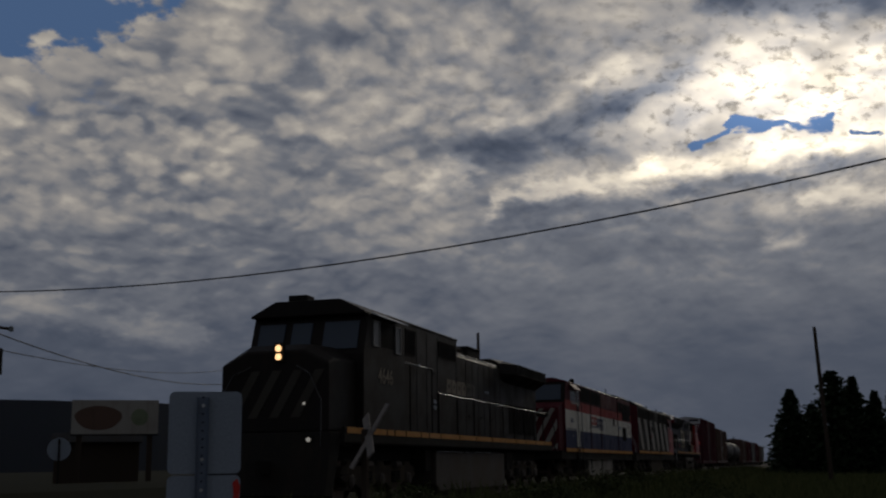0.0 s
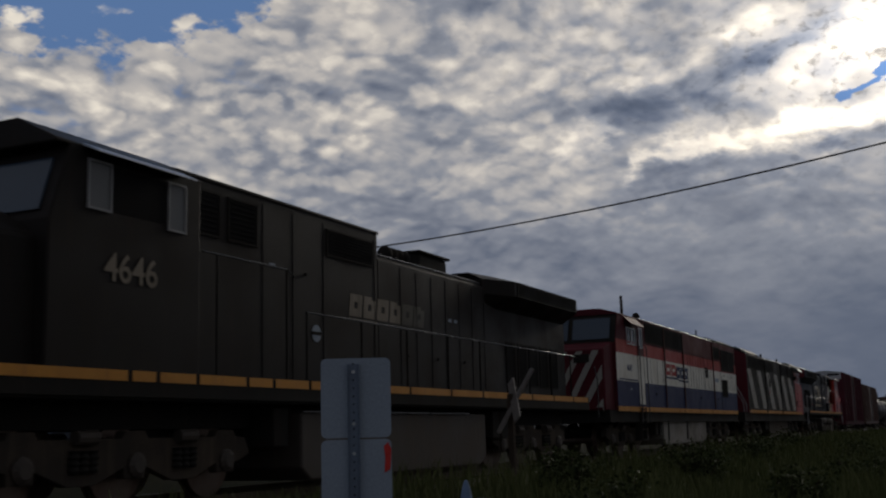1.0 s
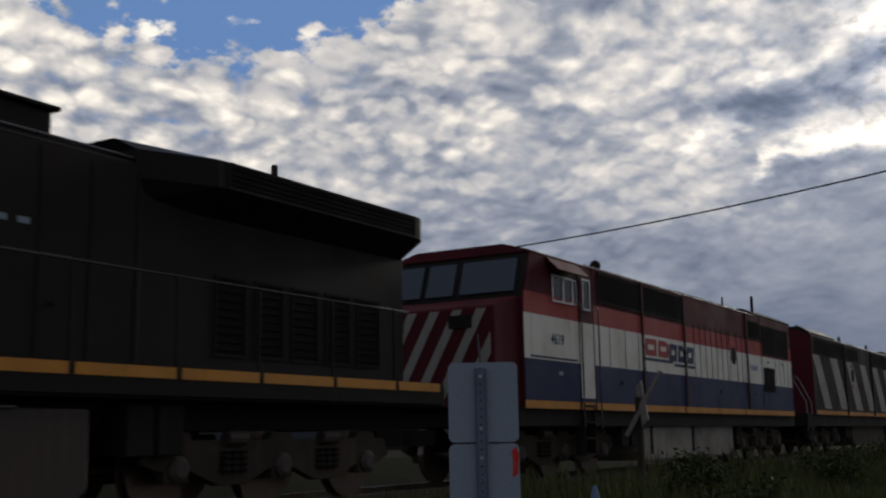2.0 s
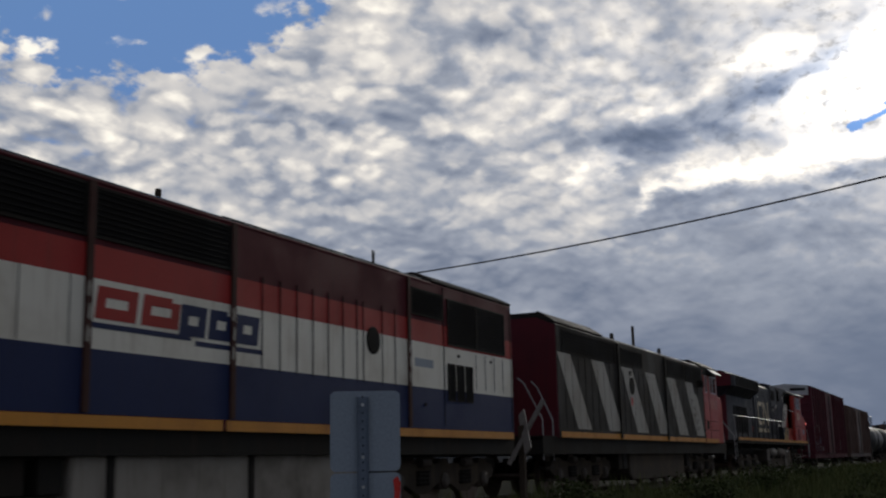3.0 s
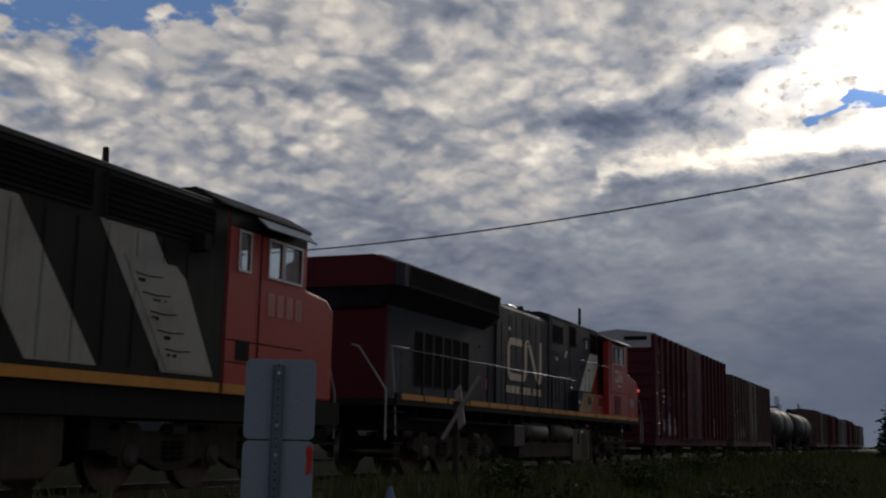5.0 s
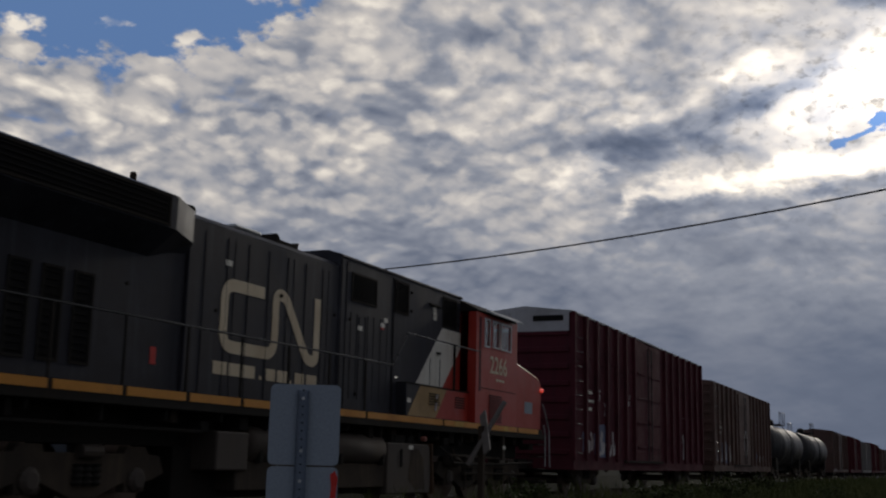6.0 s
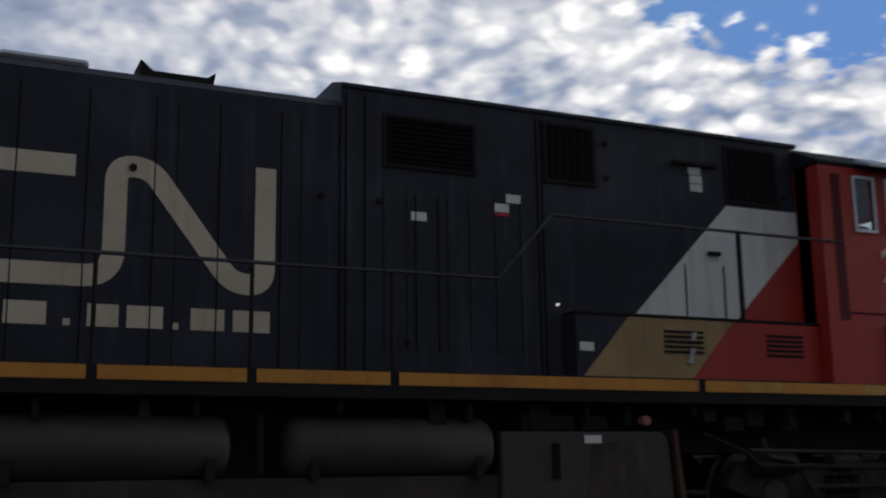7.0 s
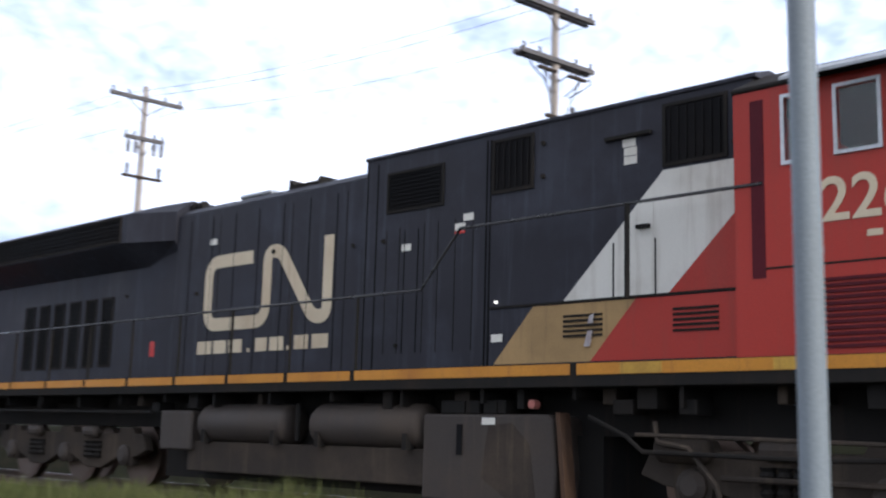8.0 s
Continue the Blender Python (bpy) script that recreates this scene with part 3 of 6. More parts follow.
def make_marker_post():
    post = thing("marker_post", "short blue-grey pointed marker post with a pale cap", "marker post", pose(7.30, 3.25, 0.0))
    bluish = paint("faded_blue_plastic", (0.13, 0.20, 0.33), 0.5, grime=0.3)
    part("stem", turned(bme(), [(0.0, 0.055), (1.10, 0.05), (1.20, 0.03), (1.26, 0.012)], "z", 12), bluish, post)
    part("cap", box(bme(), -0.05, 0.05, -0.06, 0.06, 1.04, 1.13), ALUMINIUM, post, at=pose(0.04, -0.10, 0), bevel=0.015)


make_marker_post()


def make_pole(name, x, y, h, arms, material, label, turn=0.0, lean=0.0, gear=False, tip=0.0, clutter=False):
    pole = thing(name, label, "utility pole", pose(x, y, ground_z(x, y) - 0.3, -tip, lean, turn))
    part("trunk", turned(bme(), [(0, 0.16), (h * 0.5, 0.135), (h, 0.10), (h + 0.02, 0.07)], "z", 12), material, pole)
    for z, w in arms:
        arm = part("crossarm", box(bme(), -w / 2, w / 2, -0.19, -0.07, z - 0.07, z + 0.07), GREYWOOD if material is WOOD else DARKWOOD, pole, bevel=0.008)
        for s in (-0.92, -0.5, 0.5, 0.92):
            part("insulator", turned(bme(), [(z + 0.07, 0.02), (z + 0.13, 0.045), (z + 0.17, 0.03), (z + 0.22, 0.045), (z + 0.25, 0.02)], "z", 8), DARKWOOD, arm, at=pose(s * w / 2, -0.13, 0))
        for s in (-1, 1):
            part("brace", rod(bme(), (s * w * 0.27, -0.16, z - 0.06), (0, -0.14, z - 0.6), 0.018, 5), DARKWOOD, arm)
    if clutter:
        for s in (-0.9, -0.3, 0.3, 0.9):
            part("string_insulator", turned(bme(), [(0.0, 0.02), (0.05, 0.06), (0.1, 0.03), (0.15, 0.06), (0.2, 0.03), (0.25, 0.06), (0.32, 0.02)], "y", 8), DARKWOOD, pole, at=pose(s * 1.3, 0.0, h - 2.0))
        for s in (-0.5, 0.5):
            part("switch_bar", box(bme(), s * 1.2 - 0.35, s * 1.2 + 0.35, -0.35, -0.25, h - 2.45, h - 2.37), DARKWOOD, pole)
            part("drop_lead", rod(bme(), (s * 1.5, -0.3, h - 2.4), (s * 0.4, -0.15, h - 3.6), 0.02, 5), CABLE, pole)
        part("bracket", box(bme(), -0.5, 0.5, -0.2, -0.12, h - 3.7, h - 3.6), DARKWOOD, pole)
        for z, w in arms:
            part("crossarm", box(bme(), -w / 2, w / 2, 0.07, 0.19, z - 0.07, z + 0.07), GREYWOOD, pole, bevel=0.008)
        for s in (-1.25, -0.75, 0.7, 1.2):
            part("drop_lead", pipe(bme(), [(s, -0.15, h - 2.05), (s * 0.95, -0.3, h - 2.45), (s * 0.6, -0.35, h - 2.75), (s * 0.3, -0.2, h - 3.0)], 0.022, 5), CABLE, pole)
        part("fuse", turned(bme(), [(h - 3.9, 0.03), (h - 3.85, 0.07), (h - 3.3, 0.07), (h - 3.25, 0.03)], "z", 8), DARKWOOD, pole, at=pose(0.45, -0.25, 0))
    if gear:
        for s in (-0.62, -0.34, 0.34, 0.62):
            part("hanging_fuse", turned(bme(), [(h - 2.55, 0.03), (h - 2.5, 0.07), (h - 2.15, 0.08), (h - 2.05, 0.03)], "z", 8), GREYWOOD, pole, at=pose(s, -0.2 - 0.05 * (s > 0), 0))
        for s in (-0.6, 0.6):
            part("cutout", turned(bme(), [(h - 3.3, 0.03), (h - 3.25, 0.06), (h - 2.95, 0.06), (h - 2.9, 0.03)], "z", 8), DARKWOOD, pole, at=pose(s, -0.2, 0))
        part("lower_arm", box(bme(), -0.75, 0.75, -0.18, -0.1, h - 3.4, h - 3.3), DARKWOOD, pole)
    return pole


make_pole("utility_pole", -18.5, 23.6, 14.0, [(13.5, 2.9), (12.0, 2.9)], WOOD, "pale weathered wooden pole with two double crossarms", 84, clutter=True)
make_pole("utility_pole", -34.45, 20.36, 13.7, [(13.2, 2.8), (11.75, 1.5)], WOOD, "pale wooden pole with a crossarm and fuse gear", 85, gear=True)
gear_pole = make_pole("utility_pole", 26.5, 22.0, 9.95, [], DARKWOOD, "dark wooden pole with a bracket arm beside the track", lean=-1)
part("bracket_arm", rod(bme(), (0, 0, 5.6), (0.40, -0.45, 5.52), 0.04, 6), DARKWOOD, gear_pole)
part("insulator", turned(bme(), [(-0.08, 0.03), (-0.05, 0.075), (0.05, 0.075), (0.08, 0.03)], "z", 10), MASTGREY, gear_pole, at=pose(0.45, -0.50, 5.52))
part("switch_box", box(bme(), 0.14, 0.30, -0.38, -0.14, 4.2, 4.95), FRAME, gear_pole, bevel=0.01)
part("guy", rod(bme(), (0, 0, 4.6), (-0.6, 0.55, 3.1), 0.03, 6), DARKWOOD, gear_pole)
make_pole("utility_pole", 77.0, 21.55, 10.8, [], DARKWOOD, "dark bare wooden pole beside the track")
make_pole("utility_pole", 75.0, -1.7, 10.3, [], DARKWOOD, "dark leaning wooden pole near the trees", lean=0, tip=2.0)


def make_wire(name, p, q, sag, r, label):
    bm = bme()
    p, q = Vector(p), Vector(q)
    n = 28
    pts = [p.lerp(q, i / n) - Vector((0, 0, sag * 4 * (i / n) * (1 - i / n))) for i in range(n + 1)]
    rings = []
    for i, c_ in enumerate(pts):
        d = (pts[min(i + 1, n)] - pts[max(i - 1, 0)]).normalized()
        u = d.cross(Vector((0, 0, 1))).normalized()
        w = u.cross(d)
        rings.append([bm.verts.new(c_ + u * math.cos(a) * r + w * math.sin(a) * r) for a in (0, 1.2566, 2.5133, 3.7699, 5.0265)])
    for a, b in zip(rings, rings[1:]):
        for i in range(5):
            bm.faces.new((a[i], a[(i + 1) % 5], b[(i + 1) % 5], b[i]))
    tagged(part(name, bm, CABLE), label, "cable", "overhead cables")


make_wire("overhead_cable", (20.5, -13.1, 8.99), (34.4, 36.4, 8.99), 2.01, 0.022, "black cable that hangs across the track")
make_wire("overhead_cable", (26.5, 22.0, 5.4), (-10, 40, 7.0), 0.5, 0.018, "thin black cable from the dark pole")
make_wire("overhead_cable", (26.5, 22.0, 4.9), (-10, 38, 5.6), 0.5, 0.018, "thin black cable from the dark pole")
make_wire("overhead_cable", (26.5, 22.0, 5.6), (58, 31.5, 6.4), 0.5, 0.020, "thin black cable from the dark pole")
make_wire("overhead_cable", (26.5, 22.0, 5.1), (58, 31.5, 7.2), 0.4, 0.014, "thin black cable from the dark pole")
for dy in (-1.3, -0.7, 1.3):
    make_wire("overhead_cable", (-18.3, 23.6 + dy, 13.5), (-34.25, 20.36 + dy, 13.2), 0.35, 0.007, "thin power line between wooden poles")
    make_wire("overhead_cable", (-34.25, 20.36 + dy, 13.2), (-72, 14.0 + dy, 13.2), 0.6, 0.007, "thin power line between wooden poles")


def make_billboard():
    board = thing("billboard", "pale painted advertising board on dark posts", "billboard", pose(37.5, 25.0, 0.4, 0, 0, -56))
    part("panel", box(bme(), -1.6, 1.6, 0, 0.08, 2.55, 3.85), ZEBRA_WHITE, board)
    oval = [(-0.62 + 0.86 * math.cos(a) * (1 + 0.06 * math.sin(3 * a)), 3.17 + 0.46 * math.sin(a)) for a in [2 * math.pi * i / 28 for i in range(28)]]
    part("picture", prism_y(bme(), oval, -0.008, -0.003), paint("faded_brown_print", (0.13, 0.075, 0.055), 0.5), board, "faded brown oval picture")
    part("board_trim", box(bme(), -1.62, 1.62, -0.02, 0.09, 2.50, 2.56), FRAME, board)
    part("emblem", turned(bme(), [(-0.008, 0.32), (-0.003, 0.32)], "y", 20), paint("faded_green_print", (0.20, 0.24, 0.15), 0.5), board, at=pose(0.9, 0, 3.2))
    for x in (-1.3, 1.3):
        part("post", box(bme(), x - 0.1, x + 0.1, 0.08, 0.28, 0, 3.8), DARKWOOD, board)
    shed = thing("shed", "low dark shed under the advertising board", "shed", pose(38.6, 26.5, 0.4, 0, 0, -56))
    part("wall", box(bme(), -1.6, 1.6, 0, 2.0, 0, 2.3), DARKWOOD, shed)
    part("roof", prism_x(bme(), [(-0.2, 2.3), (2.2, 2.3), (1.0, 2.7)], -1.75, 1.75), FRAME, shed)
    disc = thing("round_sign", "round grey sign seen from behind on a post", "road sign", pose(34.0, 24.9, 0.4, 0, 0, -54))
    part("plate", turned(bme(), [(0.0, 0.40), (0.004, 0.40)], "y", 28), ALUMINIUM, disc, at=pose(0, 0, 1.95))
    part("post", box(bme(), -0.035, 0.035, -0.05, -0.004, 0, 2.3), FRAME, disc)


make_billboard()


def make_conifer(x, y, h, seed):
    rng = random.Random(seed)
    tree = thing("conifer", "dark ragged spruce beside the track", "tree", pose(x, y, ground_z(x, y) - 0.1), "spruces beside the track")
    part("trunk", turned(bme(), [(0, h * 0.022), (h * 0.5, h * 0.012), (h, 0.01)], "z", 8), BARK, tree)
    verts, faces = [], []
    wide, bend = rng.uniform(0.95, 1.6), rng.uniform(0.45, 0.85)
    z = h * 0.08
    while z < h:
        f = 1 - z / h
        reach = h * rng.uniform(0.18, 0.36) * wide * f ** bend + 0.2
        for _ in range(12):
            a = rng.uniform(0, 2 * math.pi)
            r = reach * rng.uniform(0.55, 1.12)
            for i in range(9):
                t = (i + rng.random()) / 9
                c = Vector((math.cos(a) * r * t, math.sin(a) * r * t, z - 0.30 * r * t + rng.uniform(-0.1, 0.1)))
                w = 0.34 * (1 - 0.6 * t) + 0.10
                u = Vector((rng.uniform(-1, 1), rng.uniform(-1, 1), rng.uniform(-0.6, 0.4))).normalized() * w
                v = Vector((rng.uniform(-1, 1), rng.uniform(-1, 1), rng.uniform(-0.6, 0.2))).normalized() * w * 0.55
                n = len(verts)
                verts += [c - u, c + v, c + u, c - v]
                faces.append((n, n + 1, n + 2, n + 3))
        z += h * 0.022 + 0.05
    me = bpy.data.meshes.new("crown")
    me.from_pydata(verts, [], faces)
    me.materials.append(NEEDLES)
    crown = new("crown", me)
    crown.parent = tree


for i, (x, y, h) in enumerate(((104, 0.6, 7.8), (101, -1.4, 5.6), (106, -3.0, 9.6), (103, -4.6, 8.6), (108, -6.6, 7.6), (110, 1.8, 5.0), (99, -3.4, 4.8),
                               (118, 1.4, 4.0), (112, -9.0, 9.5), (100, -5.8, 6.2), (103, -0.4, 4.2), (105, -8.2, 7.0), (109, -1.2, 6.6), (116, -4.5, 8.2))):
    make_conifer(x, y, h, 20 + i)

# ---- the train: every vehicle is built in its own space, x along the train, z from the rail's top ----
CARS, WHEELS = [], []
ZINC = paint("bright_yellow_patch", (0.62, 0.38, 0.06), 0.5, grime=0.6, dirt=(0.25, 0.12, 0.04))
FADED = paint("faded_cream", (0.22, 0.18, 0.135), 0.6, grime=0.6)
PALE_RED = paint("pale_red_paint", (0.48, 0.17, 0.14), 0.5, grime=0.5)
DULL = paint("faded_olive_paint", (0.05, 0.045, 0.035), 0.6, grime=0.5)
NEAR = -1.55


def seg(u0, u1, z0, z1):
    return [(u0, z0), (u1, z0), (u1, z1), (u0, z1)]


class Car:
    """A vehicle whose parts are given by their place along the train."""

    def __init__(self, name, label, category, u0):
        self.u0 = u0
        self.root = thing(name, label, category, pose(u0, TRACK_Y, RAIL_Z), "vehicles of the train")
        CARS.append((self.root, u0))

    def box(self, name, mat, u0, u1, y0, y1, z0, z1, label="", bevel=0.0, parent=None):
        return part(name, box(bme(), u0 - self.u0, u1 - self.u0, y0, y1, z0, z1), mat, parent or self.root, label, bevel=bevel)

    def slab(self, name, mat, pts, y0, y1, label="", bevel=0.0, parent=None):
        return part(name, prism_y(bme(), [(u - self.u0, z) for u, z in pts], y0, y1), mat, parent or self.root, label, bevel=bevel)

    def bar(self, name, mat, pts, u0, u1, label="", bevel=0.0, parent=None):
        return part(name, prism_x(bme(), pts, u0 - self.u0, u1 - self.u0), mat, parent or self.root, label, bevel=bevel)

    def panel(self, name, mat, pts, y=NEAR, label="", parent=None, out=0.004):
        """A thin painted panel on the side towards the road."""
        return self.slab(name, mat, pts, y - out, y + 0.002, label, parent=parent)

    def tube(self, name, mat, pts, r, label="", n=7, parent=None):
        """One bent tube through the points."""
        bm = bme()
        way = [Vector((u - self.u0, y, z)) for u, y, z in pts]
        rings = []
        for i, p in enumerate(way):
            d = (way[min(i + 1, len(way) - 1)] - way[max(i - 1, 0)]).normalized()
            u_ = d.cross(Vector((0.31, 0.92, 0.24))).normalized()
            w_ = d.cross(u_)
            rings.append([bm.verts.new(p + (u_ * math.cos(2 * math.pi * k_ / n) + w_ * math.sin(2 * math.pi * k_ / n)) * r) for k_ in range(n)])
        for a, b in zip(rings, rings[1:]):
            for k_ in range(n):
                bm.faces.new((a[k_], a[(k_ + 1) % n], b[(k_ + 1) % n], b[k_]))
        bm.faces.new(rings[0][::-1])
        bm.faces.new(rings[-1])
        return part(name, bm, mat, parent or self.root, label)

    def drum(self, name, mat, u0, u1, y, z, r, label="", parent=None):
        d = min(0.12, r * 0.4)
        prof = [(u0 - self.u0, r * 0.55), (u0 - self.u0 + d * 0.4, r * 0.88), (u0 - self.u0 + d, r), (u1 - self.u0 - d, r), (u1 - self.u0 - d * 0.4, r * 0.88), (u1 - self.u0, r * 0.55)]
        ob = part(name, turned(bme(), prof, "x", 20), mat, parent or self.root, label, at=pose(0, y, z))
        for p in ob.data.polygons:
            p.use_smooth = True
        return ob

    def grille(self, u0, u1, z0, z1, y=NEAR, n=10, upright=False, label="dark ventilation grille"):
        back = self.panel("grille", GRATE, seg(u0, u1, z0, z1), y, label)
        bm = bme()
        for i in range(n):
            if upright:
                c = u0 + (u1 - u0) * (i + 0.5) / n - self.u0
                box(bm, c - 0.012, c + 0.012, y - 0.022, y - 0.005, z0 + 0.02, z1 - 0.02)
            else:
                c = z0 + (z1 - z0) * (i + 0.5) / n
                box(bm, u0 + 0.02 - self.u0, u1 - 0.02 - self.u0, y - 0.022, y - 0.005, c - 0.008, c + 0.008)
        part("slats", bm, GRATE, back)
        bm = bme()
        for a, b, c, d in ((u0 - 0.04, u1 + 0.04, z1, z1 + 0.04), (u0 - 0.04, u1 + 0.04, z0 - 0.04, z0), (u0 - 0.04, u0, z0, z1), (u1, u1 + 0.04, z0, z1)):
            box(bm, a - self.u0, b - self.u0, y - 0.02, y + 0.002, c, d)
        part("grille_frame", bm, FRAME, back)

    def window(self, u0, u1, z0, z1, y=NEAR, frame_mat=None, thin=0.035, glass=None):
        pane = self.panel("window_pane", glass or GLASS, seg(u0, u1, z0, z1), y, "dark cab window")
        bm = bme()
        for a, b, c, d in ((u0 - thin, u1 + thin, z1, z1 + thin), (u0 - thin, u1 + thin, z0 - thin, z0), (u0 - thin, u0, z0, z1), (u1, u1 + thin, z0, z1)):
            box(bm, a - self.u0, b - self.u0, y - 0.025, y + 0.002, c, d)
        part("window_frame", bm, frame_mat or STEEL, pane)

    def frames(self, wins, y, mat=None, thin=0.035):
        for u0, u1, z0, z1 in wins:
            bm = bme()
            for a, b, c, d in ((u0 - thin, u1 + thin, z1, z1 + thin), (u0 - thin, u1 + thin, z0 - thin, z0), (u0 - thin, u0, z0, z1), (u1, u1 + thin, z0, z1)):
                box(bm, a - self.u0, b - self.u0, y - 0.02, y + 0.003, c, d)
            part("window_frame", bm, mat or STEEL, self.root)
            pane = self.box("window_pane", CLEAR, u0, u1, y + 0.012, y + 0.018, z0, z1)
            pane.visible_shadow = False

    def shell(self, mat, u0, u1, hw, z0, z1, wins, end_wins, label):
        """A hollow cab: two sides and two ends with window openings."""
        bm, t = bme(), 0.05

        def wall(a0, a1, holes, put):
            xs = sorted({a0, a1, *[h[0] for h in holes], *[h[1] for h in holes]})
            zs = sorted({z0, z1, *[h[2] for h in holes], *[h[3] for h in holes]})
            for p, q in zip(xs, xs[1:]):
                for r, s in zip(zs, zs[1:]):
                    if not any(h[0] < (p + q) / 2 < h[1] and h[2] < (r + s) / 2 < h[3] for h in holes):
                        put(p, q, r, s)

        wall(u0, u1, wins, lambda p, q, r, s: box(bm, p - self.u0, q - self.u0, -hw, -hw + t, r, s))
        wall(u0, u1, wins, lambda p, q, r, s: box(bm, p - self.u0, q - self.u0, hw - t, hw, r, s))
        wall(-hw + t, hw - t, end_wins, lambda p, q, r, s: box(bm, u1 - t - self.u0, u1 - self.u0, p, q, r, s))
        wall(-hw + t, hw - t, [], lambda p, q, r, s: box(bm, u0 - self.u0, u0 + t - self.u0, p, q, r, s))
        part("cab", bm, mat, self.root, label)
        for y0, y1, r, s in end_wins:
            pane = self.box("windscreen", CLEAR, u1 - 0.035, u1 - 0.029, y0, y1, r, s)
            pane.visible_shadow = False
        self.box("cab_floor", FRAME, u0 + t, u1 - t, -hw + t, hw - t, z0 + 0.9, z0 + 0.95)
        self.box("seat", FRAME, u0 + 0.9, u0 + 1.3, -1.0, -0.5, z0 + 1.2, z0 + 2.1, "dark cab seat", bevel=0.05)

    def seams(self, us, z0, z1, y=NEAR, w=0.012, mat=None):
        for u in us:
            self.panel("panel_joint", mat or GRATE, seg(u - w / 2, u + w / 2, z0, z1), y, out=0.007)

    def bolts(self, pts, y=NEAR, r=0.03, mat=None):
        for u, z in pts:
            part("latch", rod(bme(), (u - self.u0, y - 0.03, z), (u - self.u0, y, z), r, 8), mat or FRAME, self.root)

    def sill(self, u0, u1, z0, z1, gaps, y=NEAR):
        """The yellow edge strip, broken where the stanchions stand."""
        cuts = [u0] + list(gaps) + [u1]
        for a, b in zip(cuts, cuts[1:]):
            self.panel("sill_stripe", YELLOW, seg(a + 0.045, b - 0.045, z0, z1), y - 0.003)

    def rails(self, pts, posts, base, y=NEAR + 0.05, mat=None):
        mat = mat or HANDRAIL
        self.tube("handrail", mat, [(u, y, z) for u, z in pts], 0.019)
        for u, z in posts:
            self.tube("stanchion", FRAME, [(u, y, base), (u, y, z)], 0.021)

    def truck(self, uc, axles, r, gauge=0.7525):
        """A bogie with side frames, springs and rolling wheelsets."""
        half = (axles - 1) * 1.0 if axles == 3 else 0.88
        bogie = thing("bogie", "", "")
        bogie.parent = self.root
        bogie.matrix_basis = pose(uc - self.u0, 0, 0)
        for k_ in list(bogie.keys()):
            del bogie[k_]
        spots = [-half + i * 2 * half / (axles - 1) for i in range(axles)]
        for s in (-1, 1):
            y = s * 1.08
            out = [(-half - 0.62, 0.62), (-half - 0.5, 0.86)]
            for i, p in enumerate(spots):
                out += [(p - 0.26, 0.88), (p - 0.20, 0.98), (p + 0.20, 0.98), (p + 0.26, 0.88)]
                if i < axles - 1:
                    out += [(p + half * 0.30, 0.88), (spots[i + 1] - half * 0.30, 0.88)]
            out += [(half + 0.5, 0.86), (half + 0.62, 0.62), (half + 0.35, 0.52)]
            for i, p in reversed(list(enumerate(spots))):
                out += [(p + 0.22, 0.50), (p + 0.2, 0.36), (p - 0.2, 0.36), (p - 0.22, 0.50)]
                if i:
                    out += [(p - half * 0.38, 0.30), (spots[i - 1] + half * 0.38, 0.30)]
            out += [(-half - 0.35, 0.52)]
            part("side_frame", prism_y(bme(), out, y - 0.08, y + 0.08), DUSTY, bogie, bevel=0.015)
            for p in spots:
                part("journal_box", turned(bme(), [(y - s * 0.02, 0.17), (y + s * 0.12, 0.17), (y + s * 0.17, 0.10)], "y", 12), TANK, bogie, at=pose(p, 0, r))
            for i in range(axles - 1):
                c = (spots[i] + spots[i + 1]) / 2
                for d in (-0.17, 0.0, 0.17):
                    part("spring", turned(bme(), [(0.46 + 0.04 * j, 0.085 if j % 2 else 0.06) for j in range(8)], "z", 10), FRAME, bogie, at=pose(c + d, y + s * 0.10, 0))
                part("brake_cylinder", turned(bme(), [(-0.2, 0.09), (0.16, 0.10), (0.22, 0.05)], "x", 10), TANK, bogie, at=pose(c, y + s * 0.14, 0.90))
        part("bolster", box(bme(), -half, half, -0.9, 0.9, 0.62, 0.86), FRAME, bogie)
        for p in spots:
            prof = [(-1.0, 0.09), (-0.82, 0.09), (-0.82, r), (-0.70, r), (-0.695, r + 0.028), (-0.675, r + 0.028), (-0.67, 0.12), (0.67, 0.12),
                    (0.675, r + 0.028), (0.695, r + 0.028), (0.70, r), (0.82, r), (0.82, 0.09), (1.0, 0.09)]
            wheel = part("wheelset", turned(bme(), prof, "y", 24), RAILSTEEL, bogie, "worn steel wheels on an axle", at=pose(p, 0, r))
            WHEELS.append((wheel, p, r))

    def coupler(self, u, way):
        self.box("coupler", FRAME, min(u, u + way * 0.75), max(u, u + way * 0.75), -0.12, 0.12, 0.72, 1.0)

